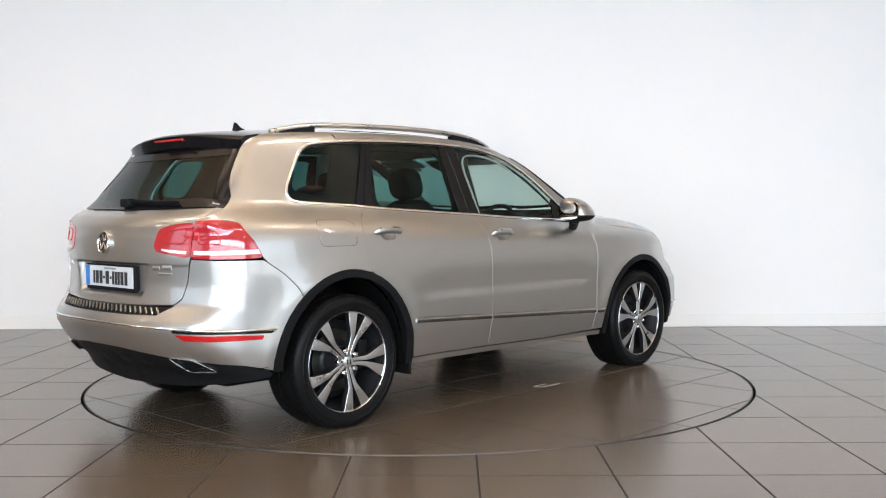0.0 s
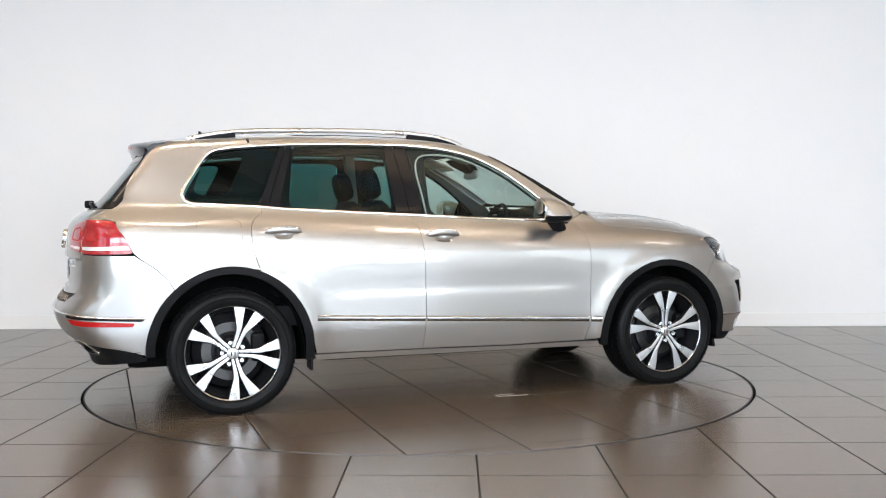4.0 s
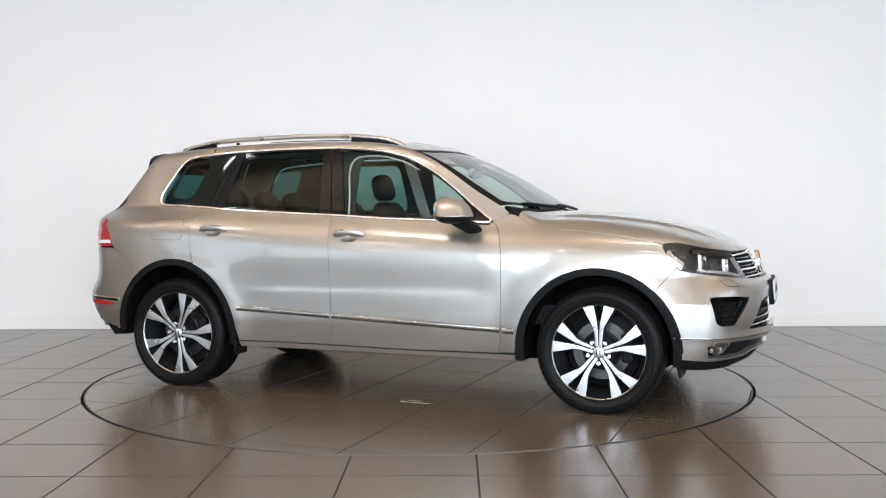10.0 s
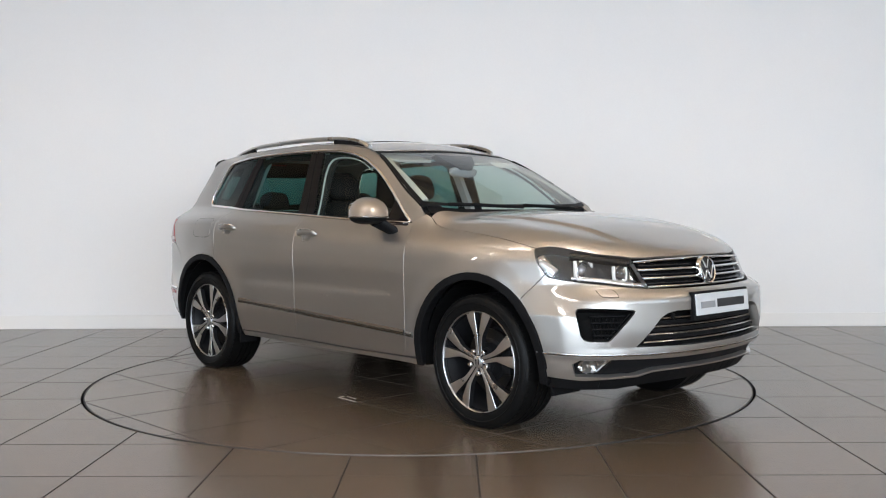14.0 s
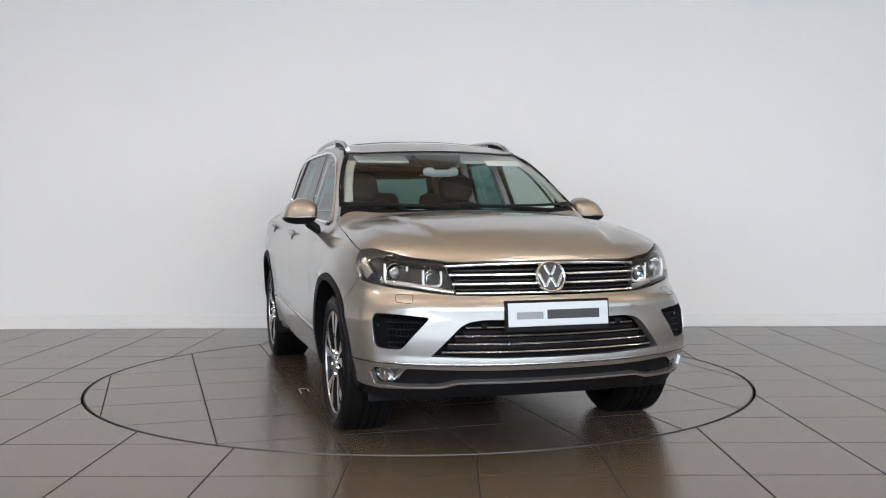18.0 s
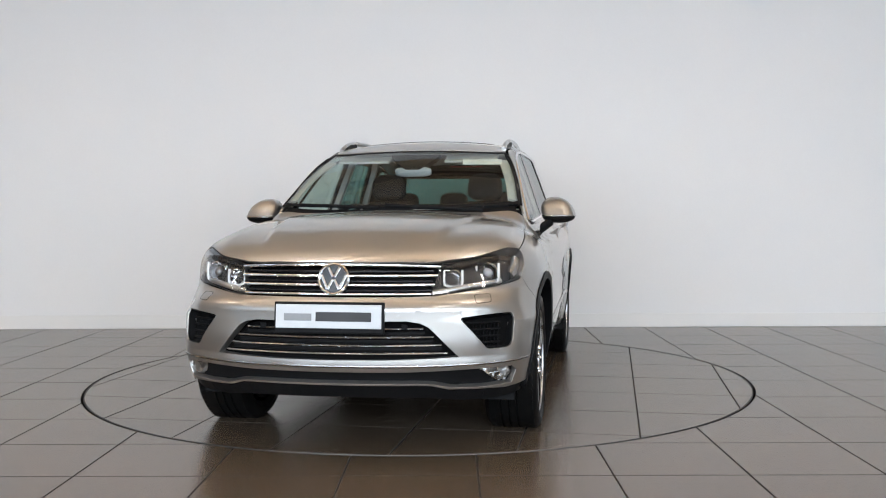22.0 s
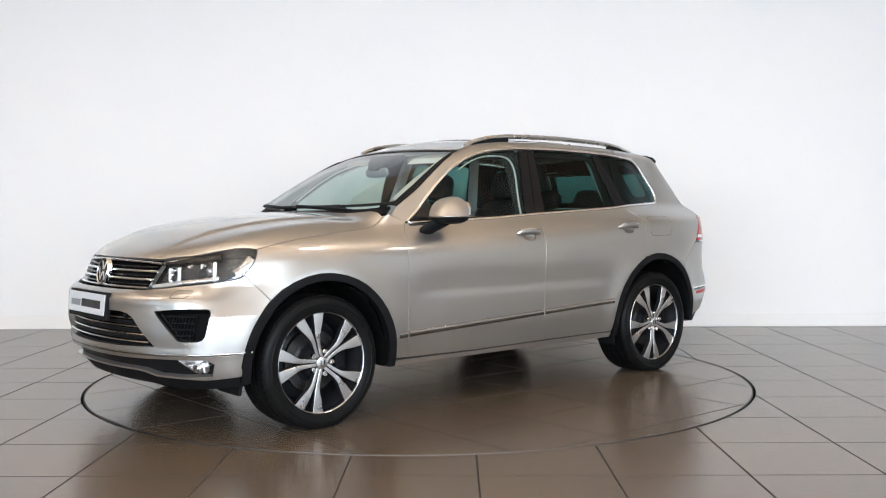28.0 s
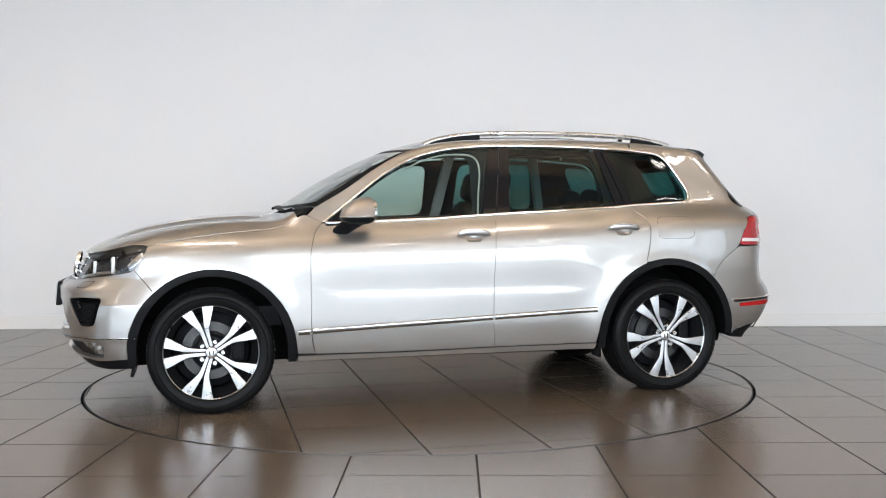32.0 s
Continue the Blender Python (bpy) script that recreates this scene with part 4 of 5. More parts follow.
def emblem(parent, at, r, facing, lean=0):
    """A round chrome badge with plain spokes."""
    m = pose(*at) @ pose(0, 0, 0, 0, -lean * facing, 0) @ pose(0, 0, 0, 0, 0, 90 * facing)
    ring = [(r * .84, -.004), (r * .84, -.010), (r * .92, -.014), (r, -.008), (r, .01)]
    root = part("badge", lathe(bmesh.new(), [(a, b) for a, b in ring], 40, m), M_CHROME, parent, "round chrome badge", True)
    part("badge_disc", lathe(bmesh.new(), [(.0005, -.001), (r * .86, -.001), (r * .86, .01)], 32, m), M_LAMPDARK, root, "dark badge disc")
    for x0, z0, x1, z1 in ((-.36, .72, -.04, .12), (.36, .72, .04, .12), (-.78, .26, -.36, -.62), (.78, .26, .36, -.62), (-.36, -.62, -.05, -.02), (.36, -.62, .05, -.02)):
        d = Vector(((x1 - x0) * r, 0, (z1 - z0) * r))
        a = math.atan2(d.z, d.x)
        bm = box((0, 0, 0), (d.length, .007, r * .16), None, .002)
        bmesh.ops.transform(bm, matrix=m @ Matrix.Translation(((x0 + x1) / 2 * r, -.004, (z0 + z1) / 2 * r)) @ Matrix.Rotation(-a, 4, "Y"), verts=bm.verts)
        part("badge_bar", bm, M_CHROME, root)
    return root


def plate(parent, at, facing, number):
    """A plate in a black holder; its writing is plain bars."""
    m = pose(*at) @ pose(0, 0, 0, 0, 0, 90 * facing)
    if not number:
        m = m @ pose(0, 0, 0, -6, 0, 0)
    def put(name, bm, material, par, label=""):
        bmesh.ops.transform(bm, matrix=m, verts=bm.verts)
        return part(name, bm, material, par, label)
    root = put("plate_holder", box((0, .008, -.004), (.536, .03, .142 if number else .15), None, .006), M_BLACK, parent, "black plate holder")
    p = put("plate", box((0, -.011, 0.002), (.515, .008, .112), None, .003), M_PLATE, root, "white plate with plain bars")
    if number:
        put("plate_band", box((-.235, -.0165, .002), (.042, .003, .108)), M_BLUE, p, "blue band")
        x = -.175
        for w in (.028, .042, .042, .026, .05, .026, .03, .03, .03, .042, .042):
            put("print_bar", box((x + w / 2, -.0160, -.004), (w * .72, .0025, .07 if w > .027 else .014)), M_INK, p)
            x += w
        put("print_bar", box((.02, -.0160, .046), (.13, .0025, .010)), M_GREYINK, p)
    else:
        put("print_bar", box((-.148, -.0160, -.002), (.135, .0025, .034), None, .001), M_GREYINK, p, "plain grey bar")
        put("print_bar", box((.075, -.0160, .001), (.27, .0025, .044), None, .001), M_INK, p, "plain black bar")
    return root


def front_end():
    W = ON_FRONT
    # grille
    outer = [("f", 0, .936), ("f", .25, .933), ("f", .503, .925), ("f", .468, .775), ("f", .25, .773), ("f", 0, .772)]
    g = panel("grille", mirror(trace(W, outer)), W, M_VOID, car, "black grille with chrome slats", .05, .03, -.03, gap=-.004)
    for z, w, h in ((.924, .012, .5), (.871, .014, .489), (.828, .014, .478), (.785, .013, .466)):
        line = trace(W, [("f", y, z - .012 * (y / .5) ** 2 * (z > .9)) for y in (0, .15, .3, .42, h)])
        line = [(-u, v) for u, v in line[:0:-1]] + line
        strip("slat", line, W, M_CHROME, g, w, .010, off=-.004, sink=.02, label="chrome slat")
    for z in (.897, .85, .806):
        line = trace(W, [("f", y, z) for y in (0, .15, .3, .42, .47)])
        strip("slat", [(-u, v) for u, v in line[:0:-1]] + line, W, M_GLOSS, g, .012, .008, off=-.016, sink=.01)
    emblem(g, (spot("f", 0, .856)[0] + .012, 0, .856), .079, 1, 12)
    # bumper with its openings
    top = [("f", 0, .766), ("f", .25, .767), ("f", .47, .770), ("f", .56, .782), ("f", .655, .797), ("f", .76, .812), ("s", 1.95, .827), ("s", 1.896, .838), ("s", 1.880, .852)]
    end = [*[("s", x, z) for x, z in SEAM_F[1:]], *[("s", x, z) for x, z in arch(ARCH_F, 1.767, 1.9215, 8)], ("s", 1.90, .335), ("f", .80, .318), ("f", .66, .322), ("f", .545, .326), ("f", .47, .347), ("f", .4, .35), ("f", 0, .35)]
    low_grille = [("f", 0, .655), ("f", .36, .655), ("f", .42, .645), ("f", .46, .625), ("f", .60, .49), ("f", .3, .482), ("f", 0, .48)]
    vent = [("f", .593, .664), ("f", .74, .676), ("f", .828, .684), ("f", .840, .664), ("f", .838, .55), ("f", .828, .53), ("f", .81, .524), ("f", .730, .521)]
    fog = [("f", 0, .418), ("f", .37, .419), ("f", .50, .422), ("f", .66, .426), ("f", .835, .427), ("f", .852, .405), ("f", .83, .342), ("f", .70, .333), ("f", .56, .337), ("f", .48, .357), ("f", .4, .361), ("f", 0, .361)]
    hole_low = mirror(trace(W, low_grille))
    hole_fog = mirror(trace(W, fog))
    vents = {s: rounded(trace(W, vent, s), .012) for s in (1, -1)}
    b = panel("front_bumper", mirror(trace(W, top + end)), W, PAINT, car, "metallic front bumper", .019, .055, holes=[hole_low, hole_fog, vents[1], vents[-1]],
              shape=bumper_folds)
    panel("lower_grille", hole_low, W, M_VOID, b, "black lower grille", .05, .02, -.045, gap=-.01)
    for z, y1 in ((.628, .44), (.588, .49), (.548, .525), (.510, .555)):
        ys = (0, .15, .3, y1 * .85, y1)
        line = trace(W, [("f", y, z) for y in ys])
        strip("slat", [(-u, v) for u, v in line[:0:-1]] + line, W, M_CHROME, b, .009, .008, off=-.016, sink=.02, label="thin chrome slat")
    for z, y1 in ((.608, .45), (.568, .49), (.529, .53)):
        line = trace(W, [("f", y, z) for y in (0, .2, .35, y1)])
        strip("slat", [(-u, v) for u, v in line[:0:-1]] + line, W, M_BLACK, b, .018, .006, off=-.03, sink=.02)
    strip("chrome_strip", spline(trace(W, [("s", 1.875, .458), ("f", .80, .455), ("f", .65, .452), ("f", .45, .450), ("f", .2, .449), ("f", 0, .449)]) + [(-u, v) for u, v in trace(W, [("f", .2, .449), ("f", .45, .450), ("f", .65, .452), ("f", .80, .455), ("s", 1.875, .458)])], 3), W, M_STRIP, b, .012, .003, off=.004, label="satin bumper strip")
    panel("lower_intake", hole_fog, W, M_BLACK, b, "black lower intake", .05, .02, -.03, gap=-.008)
    panel("front_apron", mirror(trace(W, [("f", 0, .343), ("f", .46, .341), ("f", .545, .319), ("f", .80, .31), ("s", 1.90, .325), ("s", 1.88, .27), ("f", .76, .25), ("f", .6, .245), ("f", .45, .262), ("f", 0, .268)])), W, M_BLACK, b, "black lower apron", .05, .06, -.02)
    for s in (1, -1):
        vb = panel("side_vent", vents[s], W, M_VOID, b, "black side vent", .03, .02, -.04, gap=-.008)
        edge_ = shrink(clean(vents[s]), .0035)
        q, n = ring_of(edge_, W)
        rise = bumper_folds(*np.array(edge_).T)[:, None]
        k = len(q)
        verts = [*(q + n * (rise - .004)), *(q - n * .055)]
        mesh_ob("vent_surround", verts, [(i, (i + 1) % k, k + (i + 1) % k, k + i) for i in range(k)], M_BLACK, vb, "black vent surround")
        for z in (.648, .616, .584, .552, .53):
            ya = .60 + (.66 - z) * .8 if z < .66 else .6
            line = trace(W, [("f", y, z) for y in np.linspace(ya + .02, .79, 5)], s)
            strip("vent_slat", line, W, M_BLACK, vb, .009, .006, off=-.012, sink=.02)
        for y in np.linspace(.67, .785, 8):
            line = trace(W, [("f", y, z) for z in (.53, .58, .62, .655)], s)
            strip("vent_rib", line, W, M_BLACK, vb, .004, .004, off=-.024, sink=.008)
        f = panel("fog_light", rounded(trace(W, [("f", .70, .424), ("f", .833, .424), ("f", .838, .39), ("f", .81, .352), ("f", .76, .352)], s), .012), W, M_SATIN, b, "silver-lined fog lamp", .02, .02, -.016,
                  shape=lambda u, v: .006 * np.sin(u * 260) * np.sin(v * 300))
        panel("fog_lens", rounded(trace(W, [("f", .70, .424), ("f", .833, .424), ("f", .838, .39), ("f", .81, .352), ("f", .76, .352)], s), .012), W, G_LENS, f, "clear lens", .03, .004, -.004)
        wsh = rounded(trace(W, [("f", .655, .770), ("f", .729, .774), ("f", .725, .73), ("f", .655, .725)], s), .012)
        q, n = ring_of(wsh, W)
        bead("washer_cap", q + n * bumper_folds(*np.array(wsh).T)[:, None], n, M_BLACK, b, .003, .001, True, "outline of the washer cap")
        head_light(s)
    plate(b, (spot("f", 0, .685)[0] + .036, 0, .684), 1, False)
    for y in (.35, -.35):
        bm = box((spot("f", .35, .63)[0] - .01, y, .632), (.01, .03, .025), None, .004)
        part("parking_sensor", bm, M_BLACK, b)


def bumper_folds(u, v):
    """The bumper's relief: upper band over the pillars, pillars between the openings, and the lower ridge."""
    inner = 1 - ease((np.abs(u) - .48) / .18)
    pillar = .044 * np.clip((v - .49) / .195, 0, 1)
    band = .006 * ease((v - .688) / .022) - .046 * ease((v - .712) / .085)
    return .002 * np.exp(-((v - .452) / .016) ** 2) + inner * np.maximum(pillar + band, 0)


def head_light(s):
    W = ON_FRONT
    line = [("f", .502, .927), ("t", 2.10, .58), ("t", 2.058, .645), ("t", 1.96, .734), ("t", 1.87, .794), ("s", 1.81, .983), ("s", 1.802, .970), ("s", 1.832, .912), ("s", 1.876, .855), ("s", 1.896, .842), ("s", 1.95, .831), ("f", .80, .819), ("f", .655, .803), ("f", .56, .788), ("f", .465, .779)]
    out = rounded(trace(W, line, s), .008, 3)
    h = panel("headlight", out, W, M_LAMPDARK, car, "headlamp with chrome reflectors under a clear lens", .035, .02, -.055, gap=-.002)
    # side walls of the bowl
    q, n = ring_of(out, W)
    verts, faces = [], []
    for a, b in zip(q, n):
        verts += [a - b * .002, a - b * .058]
    k = len(q)
    faces = [(2 * i, 2 * i + 1, 2 * ((i + 1) % k) + 1, 2 * ((i + 1) % k)) for i in range(k)]
    mesh_ob("bowl", verts, faces, M_LAMPGREY, h, "", True)
    cover = panel("lens", out, W, G_LENS, h, "clear lamp cover", .035, .004, -.002)
    cover.visible_shadow = False
    # chrome floor along the lower edge, brow along the upper
    low = trace(W, [("f", .475, .80), ("f", .56, .81), ("f", .655, .825), ("f", .79, .842)], s)
    strip("chrome_ledge", spline(low, 4), W, M_SATIN, h, .026, .012, off=-.030, sink=.02, label="satin ledge")
    brow = trace(W, [("f", .51, .917), ("f", .60, .930), ("f", .68, .945), ("f", .76, .955)], s)
    strip("brow", spline(brow, 4), W, M_BLACK, h, .030, .012, off=-.018, sink=.02, label="black upper brow")
    for y, z, r, nm in ((.738, .888, .042, "projector"), (.575, .87, .034, "projector_inner")):
        p = Vector(spot("f", y, z, s))
        nn = Vector(normal_at([spot("f", y, z, s)])[0])
        face = (Vector((1, 0, 0)) * .8 + nn * .2).normalized()
        m = Matrix.Translation(p - nn * .05) @ face.to_track_quat("-Y", "Z").to_matrix().to_4x4()
        bowl = part(nm, lathe(bmesh.new(), [(r * 1.25, -.018), (r * 1.15, -.020), (r * .95, .004), (r * .7, .012), (.001, .016)], 28, m), M_CHROME, h, "chrome reflector bowl", True)
        part("lamp_lens", lathe(bmesh.new(), [(r * .62, .004), (r * .55, -.010), (r * .35, -.018), (.0005, -.021)], 24, m), M_LAMPGREY if nm == "projector" else G_LENS, bowl, "round glass lens", True)
        sq = [(a * r * 1.3, b * r * 1.15) for a, b in ((-1, 1), (-1, -.6), (-.6, -1), (.6, -1), (1, -.6), (1, 1))]
        pts = [m @ Vector((a, -.016, b)) for a, b in spline(sq, 4)]
        bead("light_guide", [tuple(v) for v in pts], [tuple(face)] * len(pts), M_LAMPWHITE, h, .011, .008, False, "pale U-shaped light guide", .01)
    e = trace(W, [("s", 1.83, .950), ("s", 1.87, .905), ("s", 1.92, .862)], s)
    strip("side_reflector", spline(e, 4), W, M_SATIN, h, .05, .01, off=-.03, sink=.02, label="silver side reflector")


def mirrors(s):
    """Door mirror: painted cap, chrome edge, black lower half and arm, and its glass."""
    root = part("door_mirror", arm_mesh(s), M_BLACK, car, "black mirror arm", True)
    c = Vector((.565, s * .980, 1.152))

    def shell(zlo, zhi, grow, flat):
        bm = bmesh.new()
        rings = []
        for i in range(13):
            t = -math.pi / 2 + math.pi * i / 12
            zz = math.sin(t)
            zz = max(zlo, min(zhi, zz))
            rr = math.sqrt(max(0, 1 - abs(zz) ** 2.6))
            ring = []
            for k in range(28):
                a = 2 * math.pi * k / 28
                cx, cy = math.copysign(abs(math.cos(a)) ** .62, math.cos(a)), math.copysign(abs(math.sin(a)) ** .65, math.sin(a))
                x = cx * (.130 if cx > 0 else .080) * rr * grow
                y = cy * .106 * rr * grow - s * .030 * max(zz, 0)
                ring.append(bm.verts.new(c + Vector((x - .035 * max(zz, 0), y, zz * (.118 if zz > 0 else .050) * grow))))
            rings.append(ring)
        for i in range(12):
            for k in range(28):
                j = (k + 1) % 28
                try:
                    bm.faces.new((rings[i][k], rings[i][j], rings[i + 1][j], rings[i + 1][k]))
                except ValueError:
                    pass
        bmesh.ops.remove_doubles(bm, verts=bm.verts, dist=1e-4)
        return bm
    part("mirror_cap", shell(0, 1, 1, 0), PAINT, root, "body-coloured mirror cap", True)
    part("mirror_base", shell(-1, 0, .985, 0), M_BLACK, root, "black lower mirror shell", True)
    pts = []
    for k in range(40):
        a = 2 * math.pi * k / 40
        cx, cy = math.copysign(abs(math.cos(a)) ** .62, math.cos(a)), math.copysign(abs(math.sin(a)) ** .65, math.sin(a))
        pts.append((c + Vector((cx * (.130 if cx > 0 else .080), cy * .106, -.003)), Vector((cx, cy, 0)).normalized()))
    bead("mirror_strip", [tuple(p) for p, _ in pts], [tuple(n) for _, n in pts], M_STRIP, root, .009, .003, True, "chrome indicator strip", .004)
    bm = bmesh.new()
    ring = [bm.verts.new(c + Vector((-.082, .086 * math.copysign(abs(math.cos(a)) ** .7, math.cos(a)) - s * .008, .028 + .062 * math.copysign(abs(math.sin(a)) ** .7, math.sin(a))))) for a in np.linspace(0, 2 * math.pi, 28, endpoint=False)]
    f = bm.faces.new(ring)
    bmesh.ops.transform(bm, matrix=Matrix.Identity(4), verts=bm.verts)
    ex = bmesh.ops.extrude_face_region(bm, geom=[f])
    for v in ex["geom"]:
        if isinstance(v, bmesh.types.BMVert):
            v.co.x += .02
    part("mirror_glass", bm, mat_mirror, root, "mirror glass")


mat_mirror = mat("mirror_silver", (.8, .82, .82), .02, 1, .01, 4, 40)


def arm_mesh(s):
    bm = bmesh.new()
    rings = []
    for t in np.linspace(0, 1, 6):
        c = Vector((.60 + .075 * t, s * (.945 - .075 * t), 1.125 - .06 * t))
        w, h = .062 - .012 * t, .036 - .002 * t
        rings.append([bm.verts.new(c + Vector((w * math.cos(a), 0, h * math.sin(a)))) for a in np.linspace(0, 2 * math.pi, 14, endpoint=False)])
    for i in range(5):
        for k in range(14):
            bm.faces.new((rings[i][k], rings[i][(k + 1) % 14], rings[i + 1][(k + 1) % 14], rings[i + 1][k]))
    bm.faces.new(rings[0])
    bm.faces.new(rings[-1])
    return bm


def wheel(x, s, turn, name="wheel"):
    """A wheel with its outer face at y = 0, looking towards -y."""
    root = new(name)
    root.parent = car
    R = .369
    tread = [(.264, .02), (.276, -.001), (.288, -.008), (.30, -.012), (.325, -.016), (.347, -.012), (.359, -.002), (.366, .010)]
    tread += [(R, .026), (R, .085), (R - .008, .087), (R - .008, .094), (R, .096), (R, .128), (R - .008, .13), (R - .008, .137), (R, .139), (R, .17), (R - .008, .172), (R - .008, .179), (R, .181), (R - .002, .21)]
    tread += [(.368, .235), (.34, .262), (.30, .268), (.27, .245)]
    part("tyre", lathe(bmesh.new(), tread, 72), M_RUBBER, root, "black road tyre", True)
    bm = bmesh.new()
    for i in range(64):
        a = 2 * math.pi * i / 64
        for y0, w, sh in ((.018, .022, 0), (.222, .022, .5)):
            add_box(bm, (0, 0, 0), (.022, w, .012), Matrix.Identity(3).to_4x4())
            for v in bm.verts[-8:]:
                v.co = Matrix.Rotation(-a - sh * .05, 4, "Y") @ (v.co + Vector((0, y0, R - .0065)))
    part("tread", bm, M_RUBBER, root, "shoulder tread blocks")["kind"] = "stuff"
    # letters on the sidewall become a fine raised ring
    part("sidewall_ring", lathe(bmesh.new(), [(.318, -.0155), (.322, -.019), (.326, -.0155)], 72), M_RUBBER, root, "raised ring on the tyre wall", True)
    rim = [(.2745, .004), (.277, -.004), (.275, -.007), (.2715, -.004), (.2705, .002)]
    part("rim_lip", lathe(bmesh.new(), rim, 72), M_ALLOY, root, "polished rim lip", True)
    barrel = [(.2715, .001), (.262, .03), (.25, .06), (.235, .10), (.232, .22), (.25, .25)]
    part("rim_barrel", lathe(bmesh.new(), barrel, 60), M_RIMBLACK, root, "black rim barrel", True)
    part("brake_disc", lathe(bmesh.new(), [(.06, .075), (.07, .098), (.10, .10), (.172, .10), (.172, .125), (.07, .125)], 48), M_DISC, root, "ventilated brake disc", True)
    part("hub_back", lathe(bmesh.new(), [(.0005, .05), (.085, .05), (.10, .09), (.22, .16), (.235, .2)], 40), M_RIMBLACK, root, "", True)
    cal = bmesh.new()
    add_box(cal, (.155, .085, .02), (.075, .07, .17), None, .02)
    part("brake_caliper", cal, M_BLACK, root, "dark brake caliper")
    for k in range(5):
        base = radians(90 + 72 * k + turn)
        for e in (1, -1):
            # half widths across the pair's axis at rising radius
            stations = [(.036, .0022, .019, .006), (.085, .003, .023, .004), (.12, .004, .0265, .002), (.145, .0055, .032, .0), (.165, .008, .041, -.001), (.22, .019, .069, -.001), (.25, .0255, .083, 0), (.2735, .030, .094, .001)]
            bm = bmesh.new()
            rows = []
            for r, a, b, y in stations:
                row = []
                for lat, dy in ((a, .034), (a, .0015), (a + .0018, 0), ((a + b) / 2, -.0006), (b - .0018, 0), (b, .0015), (b, .034)):
                    ax = math.sqrt(max(r * r - lat * lat, 1e-6))
                    px, pz = ax * math.cos(base) - e * lat * math.sin(base), ax * math.sin(base) + e * lat * math.cos(base)
                    row.append(bm.verts.new((px, y + dy, pz)))
                rows.append(row)
            for i in range(len(rows) - 1):
                for j in range(6):
                    f = bm.faces.new((rows[i][j], rows[i][j + 1], rows[i + 1][j + 1], rows[i + 1][j]))
                    f.material_index = 0 if 1 <= j <= 4 else 1
            for row in (rows[0], rows[-1]):
                f = bm.faces.new(row)
                f.material_index = 1
            part("spoke", bm, [M_ALLOY, M_RIMBLACK], root, "polished spoke with black flanks")
        a2 = base + radians(36)
        part("wheel_bolt", lathe(bmesh.new(), [(.0005, -.012), (.010, -.012), (.0145, -.005), (.0155, .012)], 12, Matrix.Translation((.066 * math.cos(a2), .004, .066 * math.sin(a2)))), M_CHROME, root, "chrome wheel bolt", True)
        # black web between pairs, near the hub
    part("hub", lathe(bmesh.new(), [(.034, .006), (.046, .008), (.072, .012), (.078, .02), (.08, .05)], 40), M_RIMBLACK, root, "black hub", True)
    cap = part("hub_cap", lathe(bmesh.new(), [(.0005, -.006), (.026, -.006), (.033, -.002), (.035, .01)], 32), M_SATIN, root, "round hub cap", True)
    for dx in (-.01, .01):
        part("cap_mark", box((dx, -.0065, 0), (.006, .002, .03), None), M_LAMPDARK, cap)
    root.matrix_basis = pose(x, s * .918, R - .008, 0, 0, 0 if s < 0 else 180)
    return root


def cushion(at, size, lean, square=2.8, crown=.0):
    """A stuffed cushion: rounded outline, domed faces, narrower towards its top."""
    bm = bmesh.new()
    m = Matrix.Translation(at) @ pose(0, 0, 0, 0, -lean, 0)
    rings = []
    for k in range(9):
        t = -math.pi / 2 + math.pi * k / 8
        grow, depth = math.cos(t) ** .38 if abs(math.cos(t)) > 1e-6 else 0, math.copysign(abs(math.sin(t)) ** .8, math.sin(t))
        ring = []
        for i in range(32):
            a = 2 * math.pi * i / 32
            c, d = (math.copysign(abs(v) ** (2 / square), v) for v in (math.cos(a), math.sin(a)))
            ring.append(bm.verts.new(m @ Vector((size[0] / 2 * depth, size[1] / 2 * c * grow * (1 - crown * (d + 1) / 2), size[2] / 2 * d * grow))))
        rings.append(ring)
    for k in range(8):
        for i in range(32):
            bm.faces.new((rings[k][i], rings[k][(i + 1) % 32], rings[k + 1][(i + 1) % 32], rings[k + 1][i]))
    bmesh.ops.remove_doubles(bm, verts=bm.verts, dist=1e-5)
    return bm


